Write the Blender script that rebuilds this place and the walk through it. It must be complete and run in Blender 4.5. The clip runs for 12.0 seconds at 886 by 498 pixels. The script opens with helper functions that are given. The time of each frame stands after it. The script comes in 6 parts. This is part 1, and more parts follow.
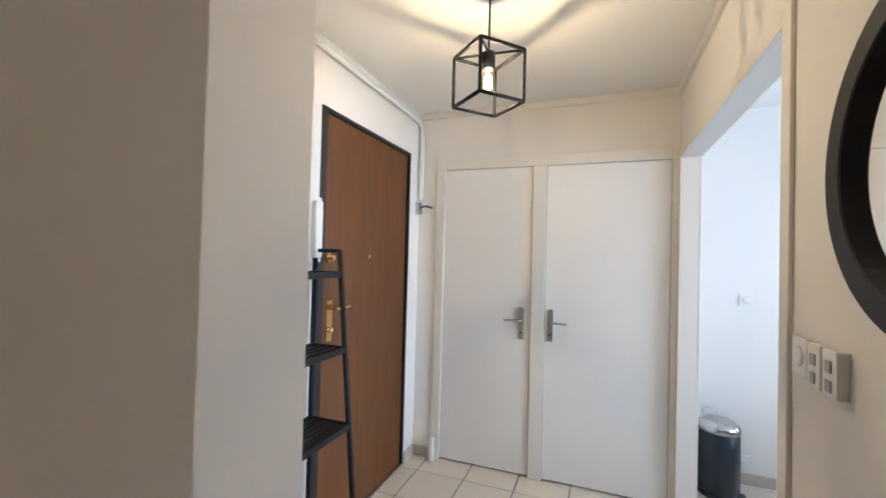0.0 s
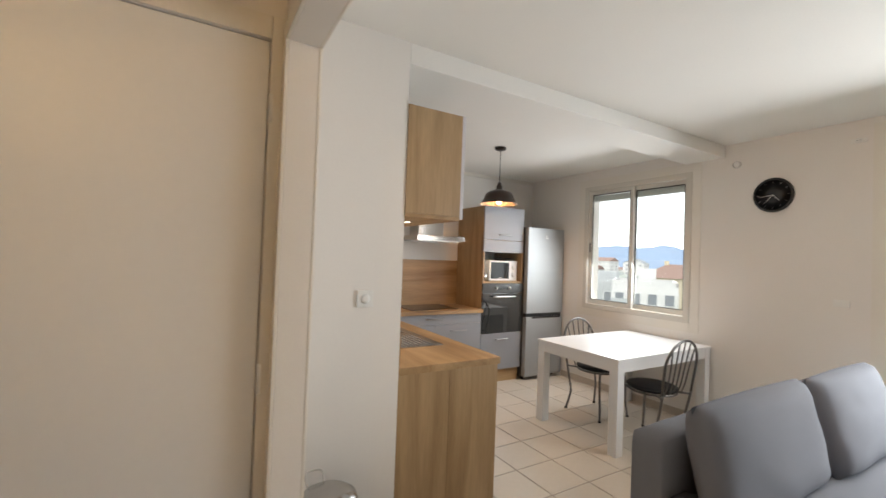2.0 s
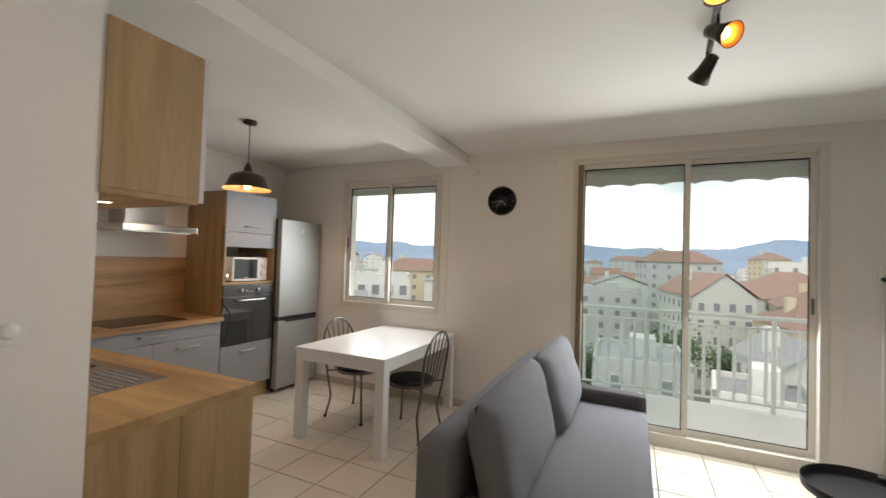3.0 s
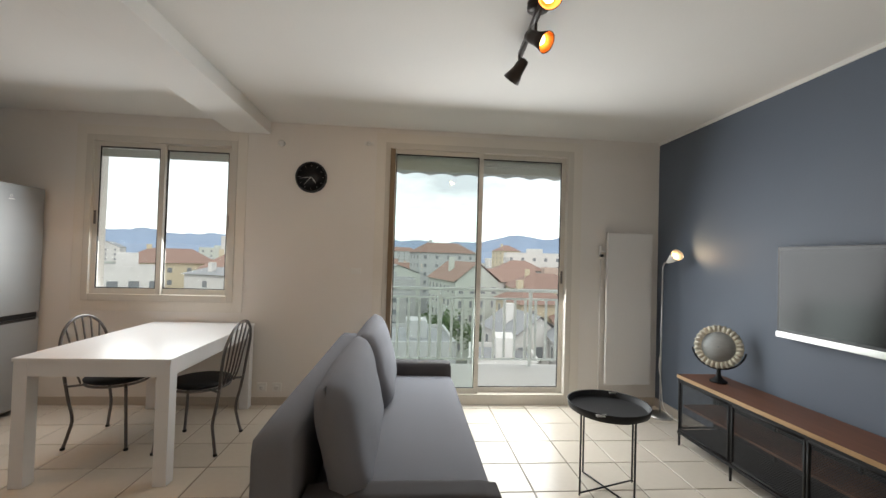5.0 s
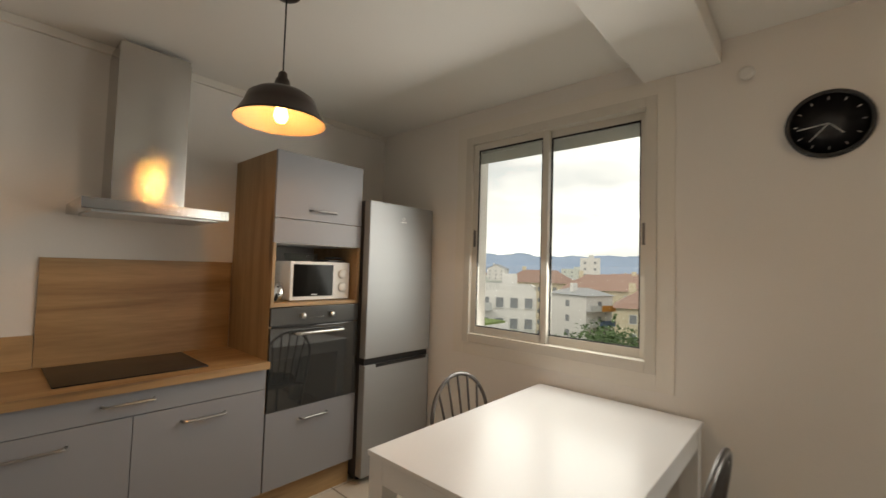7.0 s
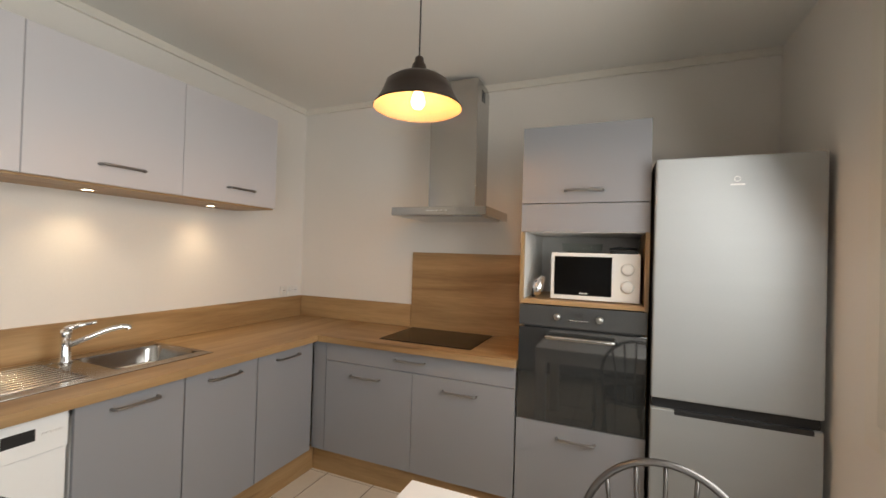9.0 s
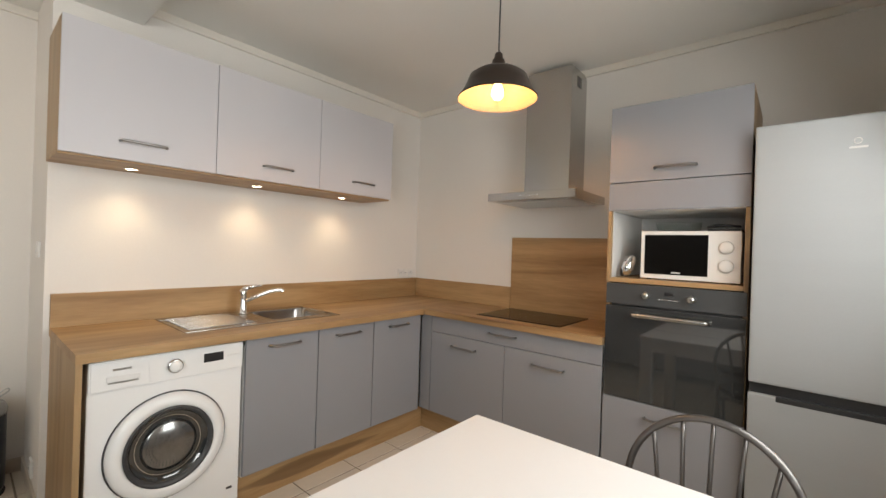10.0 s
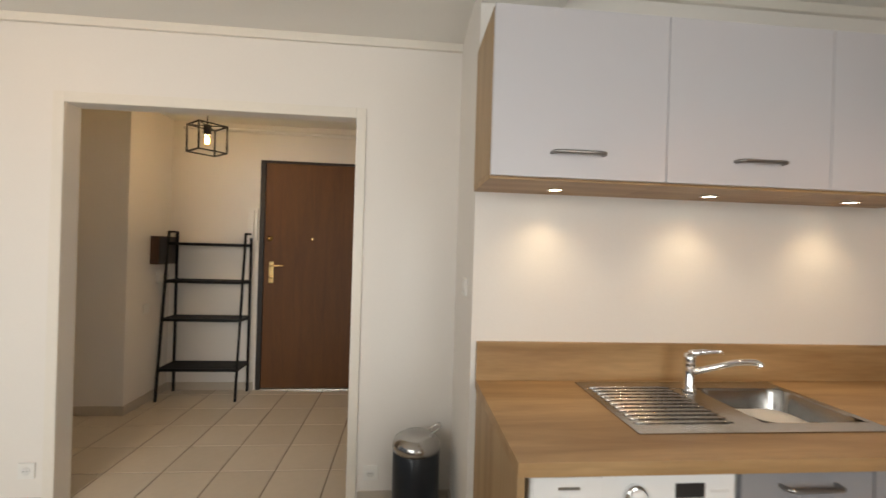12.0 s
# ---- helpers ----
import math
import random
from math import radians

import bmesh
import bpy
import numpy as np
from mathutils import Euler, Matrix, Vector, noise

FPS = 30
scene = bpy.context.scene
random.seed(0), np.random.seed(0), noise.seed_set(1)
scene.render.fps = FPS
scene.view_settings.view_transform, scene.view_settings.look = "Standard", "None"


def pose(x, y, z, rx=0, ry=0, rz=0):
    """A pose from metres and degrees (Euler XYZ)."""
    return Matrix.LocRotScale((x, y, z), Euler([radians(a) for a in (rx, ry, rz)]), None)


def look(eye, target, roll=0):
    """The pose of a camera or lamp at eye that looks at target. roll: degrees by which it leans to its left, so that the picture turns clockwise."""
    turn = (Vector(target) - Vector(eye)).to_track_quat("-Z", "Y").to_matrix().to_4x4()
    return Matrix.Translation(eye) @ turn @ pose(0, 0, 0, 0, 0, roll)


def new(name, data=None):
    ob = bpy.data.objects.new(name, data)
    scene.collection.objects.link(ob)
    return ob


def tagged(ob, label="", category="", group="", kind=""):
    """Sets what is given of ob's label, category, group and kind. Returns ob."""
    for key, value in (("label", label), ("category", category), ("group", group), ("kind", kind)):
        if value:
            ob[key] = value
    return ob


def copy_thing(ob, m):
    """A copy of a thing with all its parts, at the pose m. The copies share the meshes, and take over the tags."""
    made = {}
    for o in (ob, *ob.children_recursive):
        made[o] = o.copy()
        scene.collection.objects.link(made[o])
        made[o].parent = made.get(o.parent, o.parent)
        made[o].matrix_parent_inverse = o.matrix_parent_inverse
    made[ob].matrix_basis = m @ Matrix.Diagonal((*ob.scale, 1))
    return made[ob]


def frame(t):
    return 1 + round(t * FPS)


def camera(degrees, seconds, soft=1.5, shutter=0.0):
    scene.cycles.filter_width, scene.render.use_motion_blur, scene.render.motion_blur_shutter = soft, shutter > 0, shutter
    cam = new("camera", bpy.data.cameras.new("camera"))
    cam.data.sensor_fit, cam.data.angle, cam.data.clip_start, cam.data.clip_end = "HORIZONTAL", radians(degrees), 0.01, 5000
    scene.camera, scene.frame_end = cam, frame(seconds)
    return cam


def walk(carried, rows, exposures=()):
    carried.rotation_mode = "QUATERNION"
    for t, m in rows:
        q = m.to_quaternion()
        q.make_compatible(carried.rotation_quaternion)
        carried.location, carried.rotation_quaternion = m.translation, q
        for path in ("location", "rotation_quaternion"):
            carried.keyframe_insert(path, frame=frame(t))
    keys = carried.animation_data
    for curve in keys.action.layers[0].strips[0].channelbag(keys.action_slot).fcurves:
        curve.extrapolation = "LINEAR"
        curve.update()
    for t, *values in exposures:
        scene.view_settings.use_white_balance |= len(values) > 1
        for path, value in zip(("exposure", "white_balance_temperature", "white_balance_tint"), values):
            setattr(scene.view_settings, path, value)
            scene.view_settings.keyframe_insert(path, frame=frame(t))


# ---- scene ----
cam = camera(94.0, 12.0, soft=1.5, shutter=0.15)
PATH = [
    (0, (0.321, 0.231, 1.484), (-0.391, 2.1, 1.518), 1.5),
    (0.5, (0.297, 0.557, 1.451), (0.091, 2.546, 1.476), 1.6),
    (1, (0.361, 0.961, 1.392), (0.498, 2.955, 1.448), 1.5),
    (1.5, (0.416, 1.373, 1.437), (0.978, 3.292, 1.475), 1.7),
    (2, (0.553, 1.689, 1.457), (1.572, 3.409, 1.494), 2.1),
    (2.5, (0.685, 1.934, 1.476), (2.171, 3.272, 1.527), 2.0),
    (3, (0.723, 2.042, 1.473), (2.536, 2.885, 1.524), 1.8),
    (3.5, (0.69, 2.082, 1.402), (2.66, 2.421, 1.462), 1.8),
    (3.7, (0.648, 2.098, 1.369), (2.64, 2.273, 1.421), 1.8),
    (5.3, (0.865, 2.395, 1.371), (2.858, 2.228, 1.411), 1.7),
    (5.5, (1.042, 2.454, 1.392), (3.041, 2.414, 1.45), 1.6),
    (6, (1.449, 2.726, 1.415), (3.41, 3.113, 1.49), 1.6),
    (6.5, (1.859, 2.983, 1.408), (3.651, 3.869, 1.489), 1.6),
    (7, (2.285, 3.281, 1.419), (3.773, 4.614, 1.509), 1.7),
    (7.5, (2.699, 3.47, 1.432), (3.739, 5.176, 1.523), 1.8),
    (7.7, (2.881, 3.497, 1.423), (3.705, 5.317, 1.52), 1.8),
    (8.5, (3.478, 3.405, 1.412), (3.37, 5.40, 1.462), 1.75),
    (9.3, (3.995, 3.414, 1.405), (2.931, 5.107, 1.408), 1.7),
    (9.5, (4.063, 3.388, 1.387), (2.89, 5.007, 1.386), 1.8),
    (10, (4.117, 3.332, 1.309), (2.822, 4.856, 1.308), 1.9),
    (10.5, (4.103, 3.343, 1.303), (2.709, 4.778, 1.296), 1.9),
    (11, (3.917, 3.381, 1.386), (2.338, 4.608, 1.366), 1.7),
    (11.5, (3.563, 3.353, 1.41), (1.741, 4.18, 1.399), 1.5),
    (12, (3.149, 3.325, 1.414), (1.156, 3.497, 1.412), 1.7),
]
EXPOSURES = [(0.0, 1.30, 4900, 6), (0.5, 1.08, 5350, 10), (1.0, 1.14, 5100, 9), (1.5, 0.60, 5900, 10), (2.0, 0.45, 6500, 10), (2.5, 0.05, 7000, 10), (3.5, -0.1, 6600, 10),
             (5.5, -0.2, 6600, 10), (6.5, -0.38, 7650, 10), (7.0, -0.33, 7500, 10), (7.5, -0.36, 7800, 10), (9.5, 0.22, 6850, 10), (11.0, 0.15, 6900, 10), (12.0, 0.04, 6950, 10)]
walk(cam, [(t, look(eye, target, roll)) for t, eye, target, roll in PATH], EXPOSURES)

# ---- the plan, in metres ----
WX = 4.61      # inner face of the window wall
SY = -0.10     # blue wall
NY = 6.09      # kitchen end wall
KX = 1.45      # kitchen sink wall
CZ = 2.55      # ceilings
DY = 3.085     # hall wall with the two doors
HX = -0.97     # hall wall with the entry door
OX0, OX1 = 0.77, 0.86   # wall between hall and living room
OY0, OY1, OZ = 1.553, 3.03, 2.11
BY0, BY1, BZ = 3.60, 3.95, 2.44  # ceiling beam
TILE = 0.335

# ---- world and sun: a bright cloudy day ----
world = bpy.data.worlds.new("world")
scene.world = world
world.use_nodes = True
wn, wl = world.node_tree.nodes, world.node_tree.links
wn.clear()
w_out = wn.new("ShaderNodeOutputWorld")
w_bg = wn.new("ShaderNodeBackground")
w_sky = wn.new("ShaderNodeTexSky")
w_sky.sky_type, w_sky.sun_disc = "NISHITA", False
w_sky.sun_elevation, w_sky.sun_rotation = radians(42), radians(250)
w_co = wn.new("ShaderNodeTexCoord")
w_map = wn.new("ShaderNodeMapping")
w_map.inputs["Scale"].default_value = (1.0, 1.0, 3.2)
w_noise = wn.new("ShaderNodeTexNoise")
w_noise.inputs["Scale"].default_value = 2.4
w_noise.inputs["Detail"].default_value = 7
w_noise.inputs["Roughness"].default_value = 0.55
w_ramp = wn.new("ShaderNodeValToRGB")
w_ramp.color_ramp.elements[0].position, w_ramp.color_ramp.elements[0].color = 0.34, (10.5, 11.0, 11.6, 1)
w_ramp.color_ramp.elements[1].position, w_ramp.color_ramp.elements[1].color = 0.58, (19.0, 19.2, 19.4, 1)
w_mix = wn.new("ShaderNodeMixRGB")
w_mix.inputs[0].default_value = 0.86
wl.new(w_co.outputs["Generated"], w_map.inputs["Vector"])
wl.new(w_map.outputs["Vector"], w_noise.inputs["Vector"])
wl.new(w_noise.outputs["Fac"], w_ramp.inputs["Fac"])
wl.new(w_sky.outputs["Color"], w_mix.inputs[1])
wl.new(w_ramp.outputs["Color"], w_mix.inputs[2])
wl.new(w_mix.outputs["Color"], w_bg.inputs["Color"])
w_bg.inputs["Strength"].default_value = 0.11
wl.new(w_bg.outputs["Background"], w_out.inputs["Surface"])
sun = new("sun", bpy.data.lights.new("sun", "SUN"))
sun.data.energy, sun.data.angle, sun.data.color = 1.2, radians(12), (1.0, 0.96, 0.9)
sun.matrix_world = look((-30, 12, 30), (0, 0, 0))


def lamp(name, kind, at, power, colour, radius=0.03, aim=None, cone=60, blend=0.5):
    ob = new(name, bpy.data.lights.new(name, kind))
    ob.data.energy, ob.data.color = power, colour
    ob.data.shadow_soft_size = radius
    ob.matrix_world = look(at, aim) if aim else pose(*at)
    if kind == "SPOT":
        ob.data.spot_size, ob.data.spot_blend = radians(cone), blend
    return ob


WARM = (1.0, 0.62, 0.30)
SOFTWARM = (1.0, 0.78, 0.52)
def window_light(name, y0, y1, z0, z1, power):
    """The sky's light in a window's opening."""
    ob = new(name, bpy.data.lights.new(name, "AREA"))
    ob.data.shape, ob.data.size, ob.data.size_y = "RECTANGLE", y1 - y0, z1 - z0
    ob.data.energy, ob.data.color = power, (0.93, 0.97, 1.0)
    ob.matrix_world = look((WX - 0.045, (y0 + y1) / 2, (z0 + z1) / 2), (0, (y0 + y1) / 2, -0.8))
    return ob


window_light("window_daylight", 3.98, 5.05, 0.98, 2.2, 22)
window_light("balcony_daylight", 0.85, 2.48, 0.17, 2.22, 70)
lamp("pendant_light", "POINT", (3.075, 4.903, 2.023), 44, (1.0, 0.47, 0.155), 0.035)
lamp("hall_light", "POINT", (-0.105, 1.80, 2.185), 53, (1.0, 0.73, 0.44), 0.018)
for y in (3.885, 4.515, 5.135):
    lamp("cabinet_spot_light", "SPOT", (1.60, y, 1.648), 6, SOFTWARM, 0.03, (1.57, y, 0), 120, 1.0)

# ---- materials ----


def material(name, colour, rough=0.5, metal=0.0, grain=0.0, scale=20.0, bump=0.0, stain=0.0, spec=0.5, stretch=(1, 1, 1), vary=0.0, coat=0.0):
    """A procedural surface: colour varied at a fine and a broad scale, with a fine relief."""
    m = bpy.data.materials.new(name)
    m.use_nodes = True
    n, l = m.node_tree.nodes, m.node_tree.links
    b = n["Principled BSDF"]
    b.inputs["Roughness"].default_value, b.inputs["Metallic"].default_value = rough, metal
    b.inputs["Specular IOR Level"].default_value = spec
    b.inputs["Coat Weight"].default_value = coat
    co = n.new("ShaderNodeTexCoord")
    mp = n.new("ShaderNodeMapping")
    mp.inputs["Scale"].default_value = stretch
    l.new(co.outputs["Object"], mp.inputs["Vector"])
    fine = n.new("ShaderNodeTexNoise")
    fine.inputs["Scale"].default_value, fine.inputs["Detail"].default_value = scale, 5
    broad = n.new("ShaderNodeTexNoise")
    broad.inputs["Scale"].default_value, broad.inputs["Detail"].default_value = 1.7, 3
    l.new(mp.outputs["Vector"], fine.inputs["Vector"])
    l.new(mp.outputs["Vector"], broad.inputs["Vector"])
    add = n.new("ShaderNodeMath")
    add.operation = "MULTIPLY_ADD"
    add.inputs[1].default_value = grain
    sub = n.new("ShaderNodeMath")
    sub.operation = "MULTIPLY_ADD"
    sub.inputs[1].default_value = stain
    sub.inputs[2].default_value = 1.0 - 0.5 * (grain + stain)
    l.new(broad.outputs["Fac"], sub.inputs[0])
    l.new(fine.outputs["Fac"], add.inputs[0])
    l.new(sub.outputs[0], add.inputs[2])
    value = add.outputs[0]
    if vary:
        info = n.new("ShaderNodeObjectInfo")
        v = n.new("ShaderNodeMath")
        v.operation = "MULTIPLY_ADD"
        v.inputs[1].default_value = vary
        l.new(info.outputs["Random"], v.inputs[0])
        l.new(value, v.inputs[2])
        value = v.outputs[0]
    mul = n.new("ShaderNodeMixRGB")
    mul.blend_type, mul.inputs[0].default_value, mul.inputs[1].default_value = "MULTIPLY", 1.0, (*colour, 1)
    l.new(value, mul.inputs[2])
    l.new(mul.outputs["Color"], b.inputs["Base Color"])
    if bump:
        bp = n.new("ShaderNodeBump")
        bp.inputs["Strength"].default_value, bp.inputs["Distance"].default_value = bump, 0.003
        l.new(fine.outputs["Fac"], bp.inputs["Height"])
        l.new(bp.outputs["Normal"], b.inputs["Normal"])
    return m


def wood(name, light, dark, axis, rough=0.45, ring=9.0, knots=0.5):
    """Planks' grain drawn out along one axis, with darker streaks and cracks."""
    m = bpy.data.materials.new(name)
    m.use_nodes = True
    n, l = m.node_tree.nodes, m.node_tree.links
    b = n["Principled BSDF"]
    b.inputs["Roughness"].default_value = rough
    co = n.new("ShaderNodeTexCoord")
    geo = n.new("ShaderNodeObjectInfo")
    mp = n.new("ShaderNodeMapping")
    s = [1.0, 1.0, 1.0]
    s["xyz".index(axis)] = 0.09
    mp.inputs["Scale"].default_value = s
    off = n.new("ShaderNodeVectorMath")
    off.operation = "ADD"
    l.new(co.outputs["Object"], off.inputs[0])
    big = n.new("ShaderNodeMath")
    big.operation = "MULTIPLY"
    big.inputs[1].default_value = 17.0
    l.new(geo.outputs["Random"], big.inputs[0])
    l.new(big.outputs[0], off.inputs[1])
    l.new(off.outputs["Vector"], mp.inputs["Vector"])
    grain = n.new("ShaderNodeTexNoise")
    grain.inputs["Scale"].default_value, grain.inputs["Detail"].default_value, grain.inputs["Distortion"].default_value = ring, 8, 0.8
    fibre = n.new("ShaderNodeTexNoise")
    fibre.inputs["Scale"].default_value, fibre.inputs["Detail"].default_value = ring * 11, 4
    crack = n.new("ShaderNodeTexNoise")
    crack.inputs["Scale"].default_value, crack.inputs["Detail"].default_value = ring * 0.75, 2
    for t in (grain, fibre, crack):
        l.new(mp.outputs["Vector"], t.inputs["Vector"])
    ramp = n.new("ShaderNodeValToRGB")
    ramp.color_ramp.elements[0].position, ramp.color_ramp.elements[0].color = 0.30, (*dark, 1)
    ramp.color_ramp.elements[1].position, ramp.color_ramp.elements[1].color = 0.68, (*light, 1)
    l.new(grain.outputs["Fac"], ramp.inputs["Fac"])
    fr = n.new("ShaderNodeMapRange")
    fr.inputs["To Min"].default_value, fr.inputs["To Max"].default_value = 0.78, 1.18
    l.new(fibre.outputs["Fac"], fr.inputs["Value"])
    mul = n.new("ShaderNodeMixRGB")
    mul.blend_type, mul.inputs[0].default_value = "MULTIPLY", 1.0
    l.new(ramp.outputs["Color"], mul.inputs[1])
    l.new(fr.outputs["Result"], mul.inputs[2])
    cr = n.new("ShaderNodeValToRGB")
    cr.color_ramp.elements[0].position, cr.color_ramp.elements[0].color = 0.285, (1, 1, 1, 1)
    cr.color_ramp.elements[1].position, cr.color_ramp.elements[1].color = 0.32, (0, 0, 0, 1)
    l.new(crack.outputs["Fac"], cr.inputs["Fac"])
    kf = n.new("ShaderNodeMath")
    kf.operation = "MULTIPLY"
    kf.inputs[1].default_value = knots
    l.new(cr.outputs["Color"], kf.inputs[0])
    mix = n.new("ShaderNodeMixRGB")
    mix.inputs[2].default_value = (dark[0] * 0.35, dark[1] * 0.3, dark[2] * 0.25, 1)
    l.new(kf.outputs[0], mix.inputs[0])
    l.new(mul.outputs["Color"], mix.inputs[1])
    l.new(mix.outputs["Color"], b.inputs["Base Color"])
    bp = n.new("ShaderNodeBump")
    bp.inputs["Strength"].default_value, bp.inputs["Distance"].default_value = 0.12, 0.002
    l.new(fibre.outputs["Fac"], bp.inputs["Height"])
    l.new(bp.outputs["Normal"], b.inputs["Normal"])
    return m


def glow(name, colour, strength):
    m = bpy.data.materials.new(name)
    m.use_nodes = True
    b = m.node_tree.nodes["Principled BSDF"]
    b.inputs["Base Color"].default_value = (*colour, 1)
    b.inputs["Emission Color"].default_value = (*colour, 1)
    b.inputs["Emission Strength"].default_value = strength
    return m


def glass(name, colour=(1, 1, 1), rough=0.0):
    m = bpy.data.materials.new(name)
    m.use_nodes = True
    n, l = m.node_tree.nodes, m.node_tree.links
    n.remove(n["Principled BSDF"])
    tr, gl, mx, lw = n.new("ShaderNodeBsdfTransparent"), n.new("ShaderNodeBsdfGlossy"), n.new("ShaderNodeMixShader"), n.new("ShaderNodeLayerWeight")
    tr.inputs["Color"].default_value = (*colour, 1)
    gl.inputs["Roughness"].default_value = rough
    power, gain = n.new("ShaderNodeMath"), n.new("ShaderNodeMath")
    power.operation, power.inputs[1].default_value = "POWER", 4.5
    gain.operation, gain.inputs[1].default_value, gain.inputs[2].default_value = "MULTIPLY_ADD", 0.6, 0.025
    l.new(lw.outputs["Facing"], power.inputs[0])
    l.new(power.outputs[0], gain.inputs[0])
    l.new(gain.outputs[0], mx.inputs[0])
    l.new(tr.outputs[0], mx.inputs[1])
    l.new(gl.outputs[0], mx.inputs[2])
    l.new(mx.outputs[0], n["Material Output"].inputs["Surface"])
    return m


WALL = material("white_wall_paint", (0.76, 0.725, 0.68), 0.75, grain=0.05, scale=140, bump=0.07, stain=0.05)
CEIL = material("ceiling_paint", (0.78, 0.76, 0.72), 0.85, grain=0.04, scale=90, bump=0.2, stain=0.05)
BLUE = material("slate_blue_wall_paint", (0.105, 0.128, 0.165), 0.6, grain=0.08, scale=120, bump=0.25, stain=0.10)
TRIM = material("cream_gloss_trim", (0.74, 0.70, 0.63), 0.4, grain=0.05, scale=60, bump=0.1, stain=0.06)
DOORP = material("white_door_paint", (0.78, 0.76, 0.73), 0.38, grain=0.04, scale=40, bump=0.12, stain=0.06)
ALU = material("beige_aluminium_frame", (0.62, 0.585, 0.52), 0.45, grain=0.05, scale=60, stain=0.08)
TILEM = material("beige_floor_tile", (0.60, 0.54, 0.455), 0.24, grain=0.10, scale=24, bump=0.04, stain=0.12, vary=0.10)
GROUT = material("grey_brown_grout", (0.20, 0.165, 0.13), 0.9, grain=0.3, scale=90, bump=0.3)
SKIRT = material("beige_skirting_tile", (0.50, 0.44, 0.37), 0.3, grain=0.08, scale=30, stain=0.10)
OAK_X = wood("light_oak_x", (0.44, 0.280, 0.135), (0.27, 0.152, 0.062), "x", knots=0.65)
OAK_Y = wood("light_oak_y", (0.44, 0.280, 0.135), (0.27, 0.152, 0.062), "y", knots=0.65)
OAK_Z = wood("light_oak_z", (0.42, 0.280, 0.145), (0.28, 0.170, 0.078), "z", knots=0.65)
DOORB = wood("brown_door_veneer", (0.128, 0.046, 0.006), (0.092, 0.032, 0.004), "z", 0.6, 14, 0.15)
WALNUT = wood("brown_tv_top", (0.20, 0.085, 0.045), (0.12, 0.05, 0.026), "x", 0.45, 9, 0.3)
DARKF = material("dark_door_frame", (0.013, 0.008, 0.006), 0.5, grain=0.2, scale=40)
GREYF = material("grey_cabinet_laminate", (0.255, 0.255, 0.27), 0.42, grain=0.03, scale=200, bump=0.03, stain=0.04)
LIGHTF = material("pale_cabinet_laminate", (0.57, 0.555, 0.575), 0.38, grain=0.03, scale=200, bump=0.03, stain=0.04)
CARC = material("white_melamine", (0.72, 0.71, 0.69), 0.45, grain=0.03, scale=80, stain=0.04)
STEEL = material("brushed_steel", (0.50, 0.485, 0.46), 0.20, 1.0, grain=0.16, scale=60, bump=0.03, stain=0.06, stretch=(1, 1, 18))
sb = STEEL.node_tree.nodes["Principled BSDF"]
sb.inputs["Anisotropic"].default_value, sb.inputs["Anisotropic Rotation"].default_value = 0.85, 0.25
st = STEEL.node_tree.nodes.new("ShaderNodeTangent")
st.direction_type, st.axis = "RADIAL", "Z"
STEEL.node_tree.links.new(st.outputs["Tangent"], sb.inputs["Tangent"])
STEELH = material("polished_sink_steel", (0.46, 0.45, 0.435), 0.2, 1.0, grain=0.10, scale=50, stain=0.08, stretch=(1, 12, 1))
CHROME = material("chrome", (0.80, 0.80, 0.80), 0.07, 1.0, grain=0.03, scale=20)
SATIN = material("satin_handle_metal", (0.52, 0.51, 0.49), 0.3, 1.0, grain=0.08, scale=50)
HANDLE = material("dark_satin_handle", (0.33, 0.32, 0.31), 0.3, 1.0, grain=0.08, scale=50)
FRIDGE = material("silver_fridge_door", (0.37, 0.38, 0.38), 0.48, 0.45, grain=0.10, scale=70, bump=0.02, stain=0.05, stretch=(1, 1, 14))
DRUM = material("glass_over_drum", (0.26, 0.26, 0.26), 0.2, 0.9, grain=0.5, scale=40, stain=0.4)
DARKG = material("dark_grey_plastic", (0.045, 0.045, 0.047), 0.45, grain=0.15, scale=90)
BLACK = material("black_metal", (0.010, 0.010, 0.011), 0.5, spec=0.25, grain=0.2, scale=60, bump=0.05)
BLACKP = material("black_plastic", (0.016, 0.016, 0.017), 0.35, grain=0.2, scale=60)
BROWNM = material("dark_bronze_shade", (0.030, 0.018, 0.012), 0.32, 0.3, grain=0.2, scale=40)
INSHADE = material("cream_shade_lining", (0.33, 0.26, 0.21), 0.5, grain=0.05, scale=40)
GUN = material("gunmetal_tube", (0.16, 0.15, 0.145), 0.33, 0.9, grain=0.15, scale=50)
WHITEL = material("white_table_lacquer", (0.70, 0.695, 0.685), 0.30, grain=0.02, scale=60, stain=0.03)
WHITEE = material("white_enamel", (0.80, 0.80, 0.79), 0.22, grain=0.02, scale=60, stain=0.03)
WHITEP = material("white_plastic", (0.76, 0.745, 0.71), 0.35, grain=0.04, scale=60, stain=0.04)
SOFA = material("grey_sofa_fabric", (0.172, 0.175, 0.194), 0.92, grain=0.32, scale=420, bump=0.5, stain=0.10, spec=0.2)
SOFAD = material("charcoal_sofa_fabric", (0.075, 0.07, 0.072), 0.92, grain=0.35, scale=420, bump=0.5, stain=0.12, spec=0.2)
HOBM = material("black_glass_ceramic", (0.006, 0.0055, 0.005), 0.10, grain=0.05, scale=30, spec=0.2)
OVENG = material("smoked_oven_glass", (0.030, 0.032, 0.032), 0.05, grain=0.05, scale=30, spec=0.9, coat=0.6)
